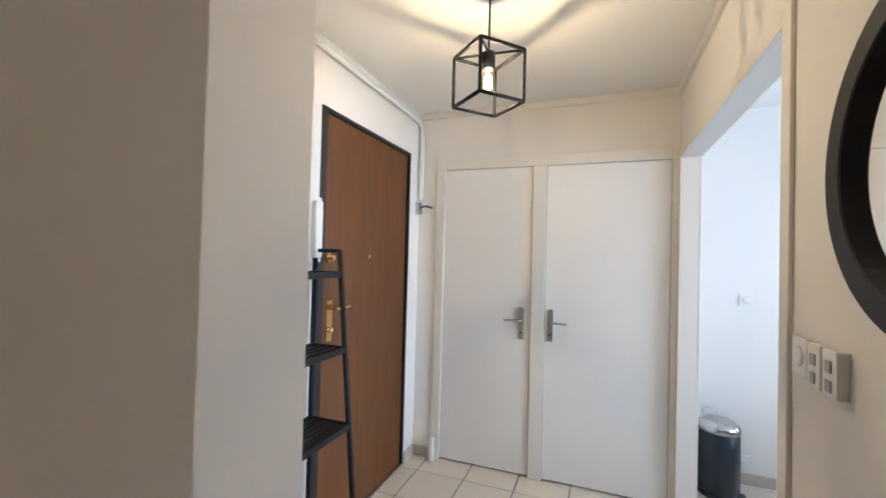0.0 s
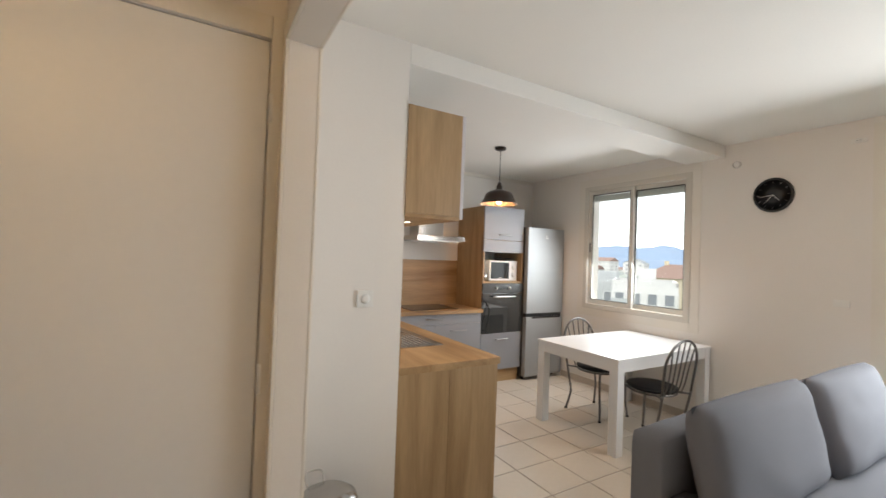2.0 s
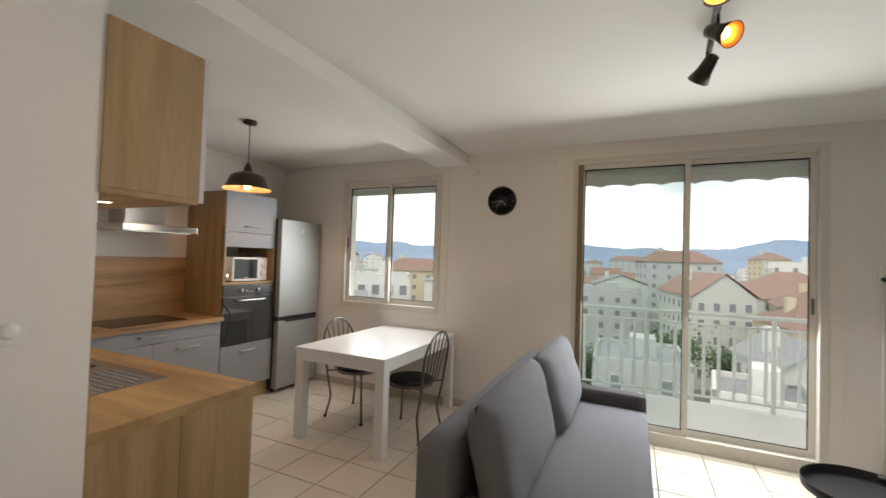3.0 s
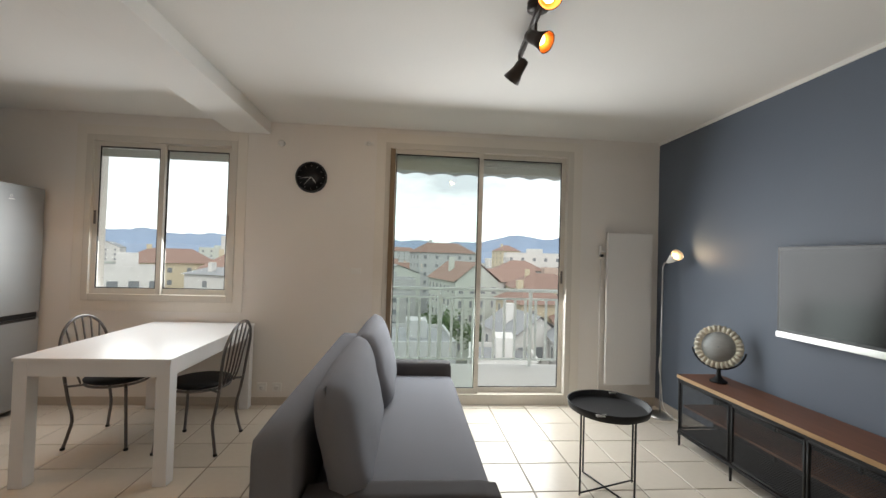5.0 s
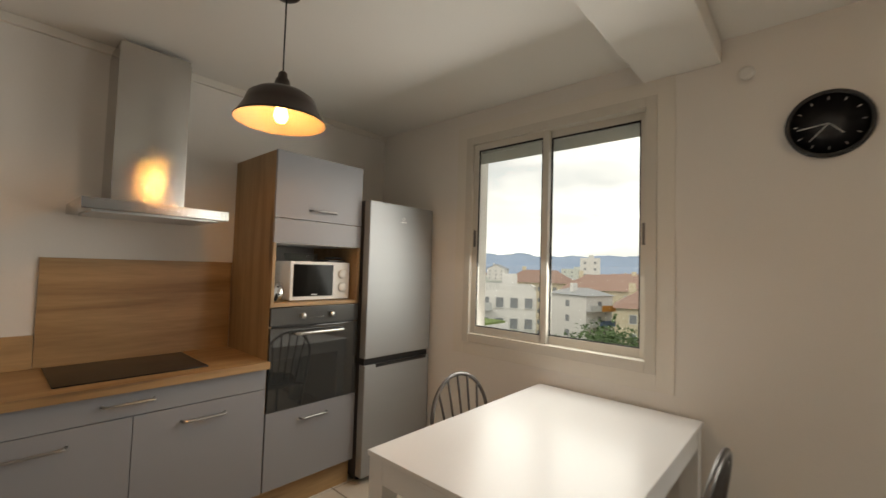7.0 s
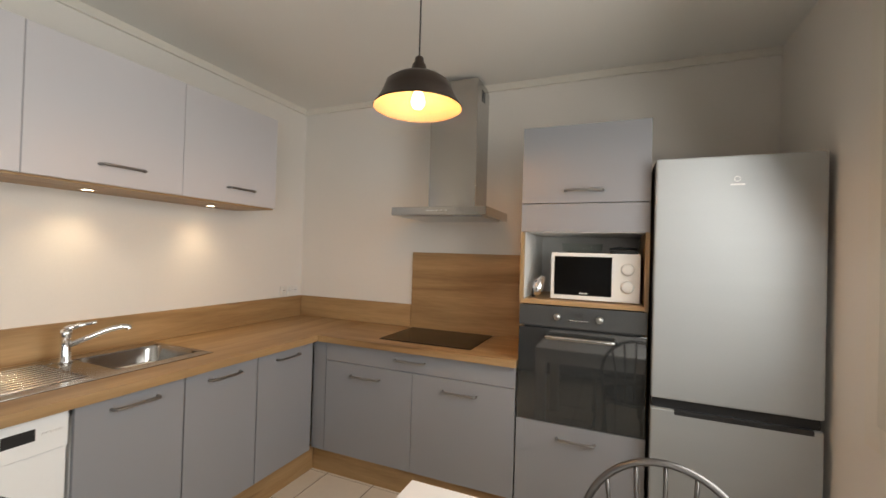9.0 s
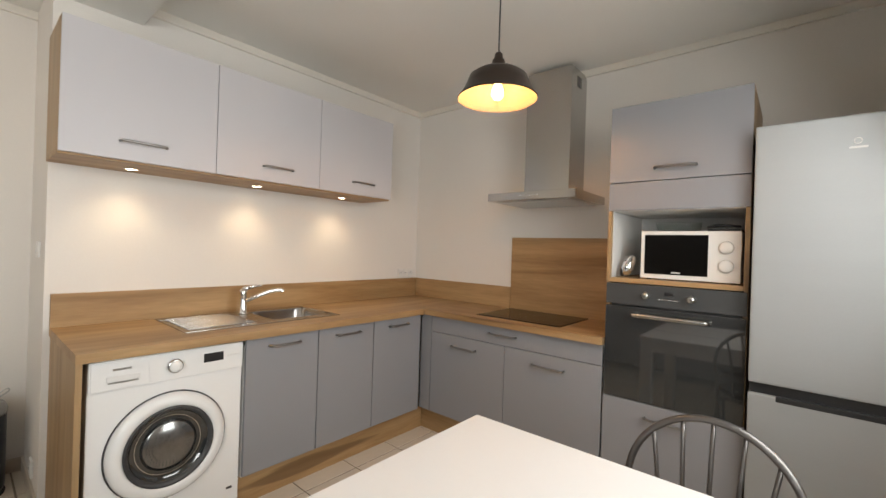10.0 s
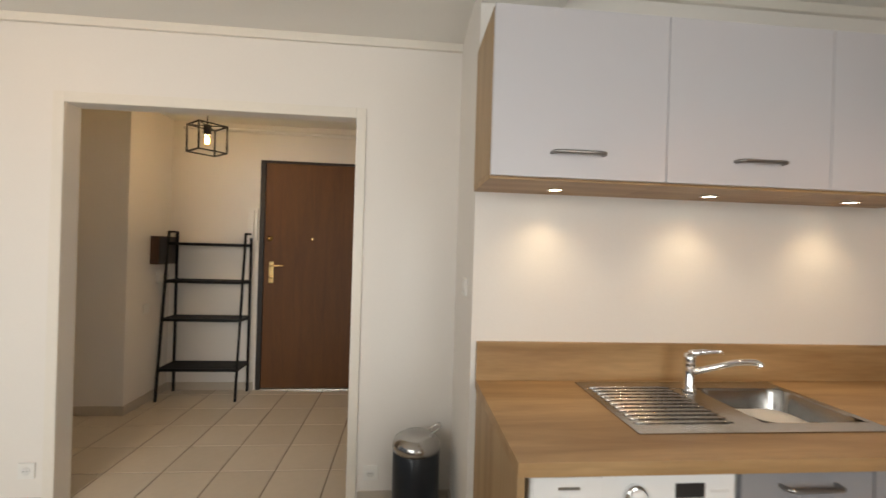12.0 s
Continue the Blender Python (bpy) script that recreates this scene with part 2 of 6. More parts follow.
OVENP = material("graphite_oven_panel", (0.085, 0.088, 0.088), 0.22, 0.3, grain=0.08, scale=60)
BINB = material("blue_black_bin", (0.012, 0.016, 0.022), 0.3, grain=0.1, scale=60)
BRASS = material("brass", (0.72, 0.50, 0.22), 0.2, 1.0, grain=0.06, scale=40)
MIRRORM = material("mirror_silver", (0.92, 0.92, 0.92), 0.01, 1.0)
RUBBER = material("black_rubber", (0.015, 0.015, 0.015), 0.8, grain=0.2, scale=80)
GLASS = glass("window_glass", (0.97, 0.985, 0.975))
GLASSG = glass("greenish_door_glass", (0.88, 0.925, 0.905))
BULBGLASS = glass("amber_bulb_glass", (1.0, 0.90, 0.70))
CLEAR = glass("clear_glass", (0.93, 0.95, 0.94))
BULB = glow("warm_bulb_glow", (1.0, 0.62, 0.26), 8)
BULBH = glow("filament_bulb_glow", (1.0, 0.66, 0.30), 22)
AMBER = material("amber_reflector", (0.85, 0.36, 0.08), 0.35, 0.6, grain=0.08, scale=60)
LED = glow("cabinet_spot_glow", (1.0, 0.86, 0.64), 14)
SCREEN = material("tv_screen", (0.008, 0.009, 0.009), 0.16, grain=0.02, scale=20, spec=0.3)
CLOCKF = material("black_clock_face", (0.010, 0.010, 0.012), 0.3, grain=0.05, scale=30)
CLOCKW = material("pale_clock_marks", (0.55, 0.55, 0.55), 0.4)
SHELL = material("shell_mosaic", (0.44, 0.41, 0.33), 0.25, grain=0.25, scale=50, bump=0.2, vary=0.25)
PANELW = material("dark_wood_box", (0.055, 0.022, 0.010), 0.4, grain=0.2, scale=30)

# ---- shaping ----
BASE = {}


def bx(bm, x0, x1, y0, y1, z0, z1, bevel=0.0):
    """Adds a box to bm, its edges rounded where bevel is given."""
    m = Matrix.LocRotScale(((x0 + x1) / 2, (y0 + y1) / 2, (z0 + z1) / 2), None, (abs(x1 - x0), abs(y1 - y0), abs(z1 - z0)))
    made = bmesh.ops.create_cube(bm, size=1.0, matrix=m)["verts"]
    if bevel:
        edges = list({e for v in made for e in v.link_edges})
        bmesh.ops.bevel(bm, geom=edges, offset=bevel, segments=2, profile=0.7, affect="EDGES", clamp_overlap=True)
    return bm


def box(*a, **k):
    return bx(bmesh.new(), *a, **k)


def tube(bm, points, r, sides=10, closed=False):
    """Sweeps a round tube along points."""
    pts = [Vector(p) for p in points]
    rings = []
    count = len(pts)
    up = None
    for i, p in enumerate(pts):
        a = pts[(i - 1) % count] if closed or i else p
        b = pts[(i + 1) % count] if closed or i < count - 1 else p
        way = (b - a).normalized()
        if up is None:
            up = way.orthogonal().normalized()
        up = (up - way * up.dot(way)).normalized()
        side = way.cross(up)
        rr = r[i] if isinstance(r, (list, tuple)) else r
        rings.append([bm.verts.new(p + (up * math.cos(t) + side * math.sin(t)) * rr) for t in [2 * math.pi * k / sides for k in range(sides)]])
    for i in range(count if closed else count - 1):
        q, w = rings[i], rings[(i + 1) % count]
        for k in range(sides):
            f = bm.faces.new((q[k], q[(k + 1) % sides], w[(k + 1) % sides], w[k]))
            f.smooth = True
    if not closed:
        bm.faces.new(rings[0][::-1])
        bm.faces.new(rings[-1])
    return bm


def lathe(bm, profile, centre, axis="z", sides=40, close=True):
    """Turns a profile of (radius, height) about an axis through centre."""
    c = Vector(centre)
    rings = []
    for r, h in profile:
        ring = []
        for k in range(sides):
            t = 2 * math.pi * k / sides
            a, b = r * math.cos(t), r * math.sin(t)
            v = {"z": (a, b, h), "x": (h, a, b), "y": (b, h, a)}[axis]
            ring.append(bm.verts.new(c + Vector(v)))
        rings.append(ring)
    for q, w in zip(rings, rings[1:]):
        for k in range(sides):
            f = bm.faces.new((q[k], q[(k + 1) % sides], w[(k + 1) % sides], w[k]))
            f.smooth = True
    if close:
        bm.faces.new(rings[0][::-1])
        bm.faces.new(rings[-1])
    return bm


def turned(*a, **k):
    return lathe(bmesh.new(), *a, **k)


def curve(points, steps=6):
    """Catmull-Rom points through the given ones."""
    p = [Vector(q) for q in points]
    p = [2 * p[0] - p[1]] + p + [2 * p[-1] - p[-2]]
    out = []
    for a, b, c, d in zip(p, p[1:], p[2:], p[3:]):
        for s in range(steps):
            t = s / steps
            out.append(0.5 * ((2 * b) + (c - a) * t + (2 * a - 5 * b + 4 * c - d) * t * t + (3 * b - a - 3 * c + d) * t ** 3))
    return out + [p[-2]]


def mesh_object(name, bm, mat, base):
    bmesh.ops.recalc_face_normals(bm, faces=bm.faces[:])
    bmesh.ops.translate(bm, verts=bm.verts[:], vec=-base)
    data = bpy.data.meshes.new(name)
    bm.to_mesh(data)
    bm.free()
    data.materials.append(mat)
    return new(name, data)


def thing(name, at, label, category, group="", kind=""):
    """An Empty at a thing's base, under which its parts are laid."""
    ob = new(name)
    ob.empty_display_size = 0.05
    ob.location = at
    BASE[ob] = Vector(at)
    return tagged(ob, label, category, group, kind)


def part(name, bm, mat, parent, label=""):
    ob = mesh_object(name, bm, mat, BASE[parent])
    ob.parent = parent
    BASE[ob] = BASE[parent]
    return tagged(ob, label)


def single(name, bm, mat, label, category, kind="", at=None, group=""):
    """A thing or a piece of the setting that is one mesh."""
    if at is None:
        lo = [min(v.co[i] for v in bm.verts) for i in range(3)]
        hi = [max(v.co[i] for v in bm.verts) for i in range(3)]
        at = ((lo[0] + hi[0]) / 2, (lo[1] + hi[1]) / 2, lo[2])
    ob = mesh_object(name, bm, mat, Vector(at))
    ob.location = at
    BASE[ob] = Vector(at)
    return tagged(ob, label, category, group, kind)


def slab_with_holes(fixed, f0, f1, a0, a1, z0, z1, holes):
    """A wall between f0 and f1 on axis fixed, from a0 to a1 along it, with holes of (a0, a1, z0, z1) cut right through."""
    bm = bmesh.new()
    sa = sorted({a0, a1, *[h[0] for h in holes], *[h[1] for h in holes]})
    sz = sorted({z0, z1, *[h[2] for h in holes], *[h[3] for h in holes]})
    for p, q in zip(sa, sa[1:]):
        run = []
        for u, v in zip(sz, sz[1:]):
            c, d = (p + q) / 2, (u + v) / 2
            if not any(h[0] < c < h[1] and h[2] < d < h[3] for h in holes):
                if run and abs(run[-1][1] - u) < 1e-6:
                    run[-1][1] = v
                else:
                    run.append([u, v])
        for u, v in run:
            bx(bm, *((f0, f1, p, q) if fixed == "x" else (p, q, f0, f1)), u, v)
    bmesh.ops.remove_doubles(bm, verts=bm.verts[:], dist=1e-5)
    return bm


# ---- structure ----
WIN = (3.88, 5.15, 0.905, 2.36)
DW = (0.765, 2.56, 0.0, 2.42)
single("wall_east", slab_with_holes("x", WX, WX + 0.26, SY - 0.15, NY + 0.15, -0.05, CZ, [WIN, DW]), WALL, "white painted wall with window and balcony door openings", "wall", "structure")
single("wall_north", box(KX - 0.15, WX + 0.26, NY, NY + 0.15, -0.05, CZ), WALL, "white painted kitchen end wall", "wall", "structure")
single("wall_kitchen", box(KX - 0.15, KX, BY0, NY, -0.05, CZ), WALL, "white painted wall behind the sink run", "wall", "structure")
single("wall_nook", box(OX1, KX - 0.15, BY0, BY0 + 0.12, -0.05, CZ), WALL, "short white return wall with a light switch", "wall", "structure")
single("wall_opening", slab_with_holes("x", OX0, OX1, SY - 0.15, BY0 + 0.12, -0.05, CZ, [(OY0, OY1, -0.05, OZ)]), WALL, "white wall with a wide opening into the hall", "wall", "structure")
single("wall_south", box(OX1, WX, SY - 0.15, SY, -0.05, CZ), BLUE, "slate blue painted accent wall", "wall", "structure")
single("wall_hall_north", slab_with_holes("y", DY, DY + 0.09, HX, OX0, -0.05, CZ, [(-0.758, -0.115, -0.05, 2.116), (-0.023, 0.725, -0.05, 2.116)]), WALL, "white hall wall round two cupboard doors", "wall", "structure")
# runs on unseen past the cupboard doors to shut daylight out behind them
single("wall_hall_west", slab_with_holes("x", HX - 0.15, HX, 1.09, DY + 0.6, -0.05, CZ, [(1.90, 2.91, -0.05, 2.215)]), WALL, "white hall wall round the entry door", "wall", "structure")
single("wall_hall_pillar", box(HX - 0.15, -0.37, 0.60, 1.09, -0.05, CZ, bevel=0.004), WALL, "white wall corner beside the shelf", "wall", "structure")
single("wall_hall_south_west", box(-0.52, -0.163, -1.3, 0.62, -0.05, CZ), WALL, "plain white corridor wall", "wall", "structure")
single("wall_hall_end", box(-0.52, OX0, -1.45, -1.3, -0.05, CZ), WALL, "plain white corridor end wall", "wall", "structure")
single("wall_corridor_east", box(OX0, OX1, -1.45, SY - 0.15, -0.05, CZ), WALL, "plain white corridor wall", "wall", "structure")
# unseen wall added behind the cupboard doors to stop light leaking through their gaps
single("wall_closet", box(HX, OX0, DY + 0.55, DY + 0.6, -0.05, CZ), WALL, "unseen back wall that keeps daylight out of the door gaps", "wall", "structure")
single("ceiling", box(HX - 0.15, WX + 0.26, -1.45, NY + 0.15, CZ, CZ + 0.2), CEIL, "matt white painted ceiling", "ceiling", "structure")
single("ceiling_beam", box(KX, WX, BY0, BY1, BZ, CZ, bevel=0.006), CEIL, "white painted concrete beam under the ceiling", "beam", "structure")
floor = single("floor", box(HX - 0.15, WX + 0.02, -1.45, NY + 0.15, -0.2, -0.004), GROUT, "beige square tile floor with dark joints", "floor", "structure", at=(0, 0, -0.2))

# mouldings and skirtings


def strip(name, fixed, at, a0, a1, z0, z1, depth, mat, label, category):
    """A strip on the face of a wall; depth is signed, away from the wall."""
    lo, hi = min(at, at + depth), max(at, at + depth)
    bm = box(*((lo, hi, a0, a1) if fixed == "x" else (a0, a1, lo, hi)), z0, z1, bevel=min(0.004, abs(depth) * 0.3))
    return single(name, bm, mat, label, category, "structure")


for fixed, at, a0, a1, depth in (("x", OX1, SY, BY0, 0.022), ("x", KX, BY1, NY, 0.022), ("y", NY, KX + 0.022, WX, -0.022), ("x", OX0, -1.3, DY, -0.022), ("y", DY, HX, OX0 - 0.022, -0.022)):
    strip("trim", fixed, at, a0, a1, CZ - 0.045, CZ, depth, TRIM, "slim white ceiling moulding", "moulding")
strip("trim", "y", SY, OX1, WX, CZ - 0.028, CZ, 0.012, CEIL, "white band above the blue wall", "moulding")
for fixed, at, a0, a1, depth in (("x", WX, SY, 0.66, -0.012), ("x", WX, 2.66, 5.46, -0.012), ("y", SY, OX1, WX - 0.012, 0.012), ("x", OX1, SY + 0.012, OY0 - 0.06, 0.012),
                                 ("x", OX1, OY1 + 0.06, BY0, 0.012), ("y", BY0, OX1 + 0.012, KX, -0.012), ("x", HX, 1.102, 1.88, 0.012), ("y", 1.09, HX, -0.37, 0.012), ("x", -0.37, 0.632, 1.102, 0.012),
                                 ("y", DY, HX, -0.83, -0.012), ("x", HX, 2.93, DY - 0.012, 0.012), ("x", OX0, -1.3, OY0 - 0.06, -0.012)):
    strip("baseboard", fixed, at, a0, a1, 0.0, 0.075, depth, SKIRT, "beige ceramic skirting along the wall", "skirting")

# opening trim
for x, d in ((OX1, 0.012), (OX0, -0.012)):
    strip("trim", "x", x, OY0 - 0.055, OY0, 0.0, OZ + 0.055, d, TRIM, "cream painted casing of the opening", "casing")
    strip("trim", "x", x, OY1, OY1 + 0.052, 0.0, OZ + 0.055, d, TRIM, "cream painted casing of the opening", "casing")
    strip("trim", "x", x, OY0, OY1, OZ, OZ + 0.055, d, TRIM, "cream painted casing of the opening", "casing")

# ---- sliding window and balcony door ----


def sliding(name, y0, y1, z0, z1, mid, sill, label, category, glass_left, depth_out):
    """A two-sash sliding frame set in the wall, with casing, shutter edge, sashes, panes and pulls."""
    ob = thing(name, (WX, (y0 + y1) / 2, z0), label, category, kind="structure")
    bm = bmesh.new()
    x0, x1 = WX - 0.012, WX + 0.10
    w = 0.055
    bx(bm, x0, x1, y0, y0 + w, z0, z1, bevel=0.004)
    bx(bm, x0, x1, y1 - w, y1, z0, z1, bevel=0.004)
    bx(bm, x0, x1, y0 + w, y1 - w, z1 - w, z1, bevel=0.004)
    bx(bm, x0, x1, y0 + w, y1 - w, z0, z0 + sill, bevel=0.004)
    part("window_frame", bm, ALU, ob)
    bm = bmesh.new()
    c = 0.085
    bx(bm, WX - 0.006, WX, y0 - c, y0, z0 - c * (z0 > 0.2), z1 + c, bevel=0.002)
    bx(bm, WX - 0.006, WX, y1, y1 + c, z0 - c * (z0 > 0.2), z1 + c, bevel=0.002)
    bx(bm, WX - 0.006, WX, y0, y1, z1, z1 + c, bevel=0.002)
    if z0 > 0.2:
        bx(bm, WX - 0.006, WX, y0, y1, z0 - c, z0, bevel=0.002)
    part("casing", bm, TRIM, ob)
    bm = bmesh.new()
    for k in range(3):
        bx(bm, WX + 0.125, WX + 0.137, y0, y1, 2.195 + k * 0.075, 2.267 + k * 0.075, bevel=0.003)
    part("shutter_edge", bm, material("grey_shutter_" + category.split()[0], (0.70, 0.72, 0.70), 0.5, grain=0.1, scale=30), ob)
    top, bot = z1 - w, z0 + sill
    for k, (a, b, xs) in enumerate(((mid - 0.022, y1 - w, WX + 0.012), (y0 + w, mid + 0.022, WX + 0.052))):
        s = 0.042
        bm = bmesh.new()
        bx(bm, xs, xs + 0.032, a, a + s, bot, top, bevel=0.003)
        bx(bm, xs, xs + 0.032, b - s, b, bot, top, bevel=0.003)
        bx(bm, xs, xs + 0.032, a + s, b - s, top - s, top, bevel=0.003)
        bx(bm, xs, xs + 0.032, a + s, b - s, bot, bot + s * 1.2, bevel=0.003)
        sash = part("sash", bm, ALU, ob)
        pane = part("pane", box(xs + 0.013, xs + 0.019, a + s, b - s, bot + s * 1.2, top - s), glass_left if k == 0 else GLASS, sash)
        pane.visible_shadow = False
        bm = box(xs - 0.004, xs + 0.001, (b - 0.032 if k == 0 else a + 0.012), (b - 0.012 if k == 0 else a + 0.032), (z0 + z1) / 2 - 0.06, (z0 + z1) / 2 + 0.06, bevel=0.002)
        part("handle", bm, GUN, sash, "recessed dark metal pull")
        bm = bmesh.new()
        for a0, a1, u, v in ((a + s, a + s + 0.007, bot + s * 1.2, top - s), (b - s - 0.007, b - s, bot + s * 1.2, top - s), (a + s, b - s, top - s - 0.010, top - s), (a + s, b - s, bot + s * 1.2, bot + s * 1.2 + 0.007)):
            bx(bm, xs + 0.004, xs + 0.0125, a0, a1, u, v)
        part("seal", bm, RUBBER, sash, "dark rubber glazing seal")
        if k == 0:
            part("rear_stile", box(xs + 0.0325, xs + 0.036, a, a + 0.02, bot, top), DARKG, sash, "dark meeting strip")
    return ob


sliding("window_1", *WIN, 4.53, 0.06, "two-sash beige sliding window with rolled shutter above the table", "window", GLASS, 0.26)
sliding("door_balcony", *DW, 1.66, 0.10, "two-sash beige sliding balcony door with greenish glass", "sliding door", GLASSG, 0.26)
bm = box(WX - 0.03, WX - 0.011, 2.47, 2.515, 0.16, 2.36, bevel=0.004)
single("door_stile", bm, material("bronze_stile", (0.20, 0.14, 0.085), 0.4, 0.4, grain=0.1, scale=40), "brown metal edge strip of the sliding door", "door stile", "structure")

# ---- hall: doors ----


def cupboard_door(name, x0, x1, z1, hinge_left):
    ob = thing(name, ((x0 + x1) / 2, DY, 0), "plain white cupboard door with a brushed metal lever handle", "door", "hall cupboard doors", "structure")
    part("leaf", box(x0, x1, DY + 0.002, DY + 0.04, 0.012, z1, bevel=0.003), DOORP, ob)
    hx = x1 - 0.06 if hinge_left else x0 + 0.035
    way = -1 if hinge_left else 1
    plate = part("handle_plate", box(hx - 0.019, hx + 0.019, DY - 0.008, DY + 0.002, 0.93, 1.145, bevel=0.004), SATIN, ob, "brushed metal handle plate")
    bm = tube(bmesh.new(), curve([(hx, DY - 0.004, 1.062), (hx, DY - 0.045, 1.062), (hx + way * 0.02, DY - 0.055, 1.062), (hx + way * 0.11, DY - 0.052, 1.058)]), [0.009] * 12 + [0.008] * 6 + [0.006])
    part("lever", bm, SATIN, plate, "metal lever")
    part("keyhole", turned([(0.008, 0), (0.008, 0.003), (0.004, 0.004)], (hx, DY - 0.011, 0.975), "y", 16), DARKG, plate)
    kx = x0 - 0.008 if hinge_left else x1 + 0.008
    for z in (0.22, 1.06, 1.9):
        part("hinge", tube(bmesh.new(), [(kx, DY - 0.008, z - 0.045), (kx, DY - 0.008, z + 0.045)], 0.008), DOORP, ob)
    return ob


cupboard_door("door_1", -0.755, -0.118, 2.113, True)
cupboard_door("door_2", -0.020, 0.722, 2.113, False)
for x0, x1, z0, z1 in ((-0.82, -0.759, 0, 2.19), (-0.114, -0.024, 0, 2.117), (0.726, 0.768, 0, 2.19), (-0.758, 0.725, 2.117, 2.19)):
    strip("trim", "y", DY, x0, x1, z0, z1, -0.014, TRIM, "cream painted door casing", "casing")

ob = thing("door_entry", (HX, 2.40, 0), "closed reddish-brown veneered entry door with brass lever", "door", kind="structure")
part("leaf", box(HX - 0.05, HX - 0.012, 1.947, 2.888, 0.012, 2.193, bevel=0.003), DOORB, ob)
bm = bmesh.new()
for a, b, u, v in ((1.90, 1.946, 0, 2.215), (2.889, 2.91, 0, 2.215), (1.946, 2.889, 2.194, 2.215)):
    bx(bm, HX - 0.06, HX + 0.008, a, b, u, v, bevel=0.004)
part("door_frame", bm, DARKF, ob, "dark stained door frame")
part("threshold", box(HX - 0.05, HX + 0.01, 1.947, 2.888, 0.0, 0.011), SATIN, ob, "pale metal threshold")
esc = part("handle_plate", box(HX - 0.013, HX - 0.004, 1.995, 2.04, 1.03, 1.24, bevel=0.004), BRASS, ob, "brass handle plate")
part("lever", tube(bmesh.new(), curve([(HX - 0.01, 2.018, 1.20), (HX + 0.04, 2.018, 1.20), (HX + 0.045, 2.05, 1.20), (HX + 0.04, 2.14, 1.205)]), 0.009), BRASS, esc, "brass lever")
part("lock_cylinder", turned([(0.014, 0), (0.014, 0.02), (0.006, 0.022)], (HX - 0.005, 2.018, 1.09), "x", 18), BRASS, esc)
part("deadlock", turned([(0.026, 0), (0.026, 0.014), (0.014, 0.016), (0.014, 0.04), (0.004, 0.042)], (HX - 0.012, 2.0, 1.46), "x", 20), BRASS, ob, "round brass deadlock")
part("peephole", turned([(0.011, 0), (0.011, 0.006), (0.005, 0.007)], (HX - 0.012, 2.40, 1.47), "x", 18), BRASS, ob, "brass peephole")
for z in (0.3, 1.1, 1.9):
    part("hinge", tube(bmesh.new(), [(HX + 0.004, 2.893, z - 0.06), (HX + 0.004, 2.893, z + 0.06)], 0.009), DARKF, ob)

# heating pipe along the ceiling and down the corner
bm = tube(bmesh.new(), curve([(HX + 0.03, 1.2, 2.485), (HX + 0.03, 2.2, 2.477), (HX + 0.03, 2.9, 2.47), (HX + 0.03, 3.02, 2.455), (HX + 0.03, 3.05, 2.36), (HX + 0.03, 3.05, 1.9)], 8), 0.017, 12)
single("pipe", bm, DOORP, "white painted pipe along the hall wall", "pipe", "structure")
bm = box(HX, HX + 0.03, 3.02, 3.08, 1.79, 1.88, bevel=0.004)
ob = thing("door_holder", (HX, 3.05, 1.79), "small dark metal door catch on the wall", "catch")
part("plate", bm, SATIN, ob)
part("hook", tube(bmesh.new(), curve([(HX + 0.03, 3.05, 1.84), (HX + 0.07, 3.04, 1.85), (HX + 0.13, 3.03, 1.835)]), 0.007), DARKG, ob)

single("pipe_stub", turned([(0.022, 0.0), (0.024, 0.01), (0.024, 0.085), (0.017, 0.095), (0.017, 0.16), (0.004, 0.165)], (-0.80, DY - 0.045, 0.0), "z", 20), DOORP, "short white capped pipe beside the cupboard door", "pipe")

# intercom, switch box, meter box
ob = thing("intercom", (HX, 1.845, 1.44), "white wall-hung intercom handset beside the entry door", "intercom")
part("base", box(HX, HX + 0.025, 1.80, 1.89, 1.44, 1.75, bevel=0.006), WHITEP, ob)
part("handset", box(HX + 0.025, HX + 0.055, 1.815, 1.865, 1.46, 1.73, bevel=0.012), WHITEP, ob)
ob = thing("meter_box", (-0.80, 1.09, 1.20), "small dark brown wooden box on the wall", "wall box")
part("body", box(-0.93, -0.66, 1.09, 1.16, 1.20, 1.45, bevel=0.005), PANELW, ob)
part("cover", box(-0.92, -0.67, 1.16, 1.168, 1.21, 1.44, bevel=0.003), BLACKP, ob)
single("junction_box", box(-0.86, -0.76, 1.09, 1.12, 1.02, 1.14, bevel=0.006), WHITEP, "white plastic junction box under the wooden box", "box")
for (x, z) in ((-0.62, 0.82),):
    single("wall_socket", box(x - 0.04, x + 0.04, 1.09, 1.10, z - 0.04, z + 0.04, bevel=0.004), WHITEP, "white wall socket beside the shelf", "socket")


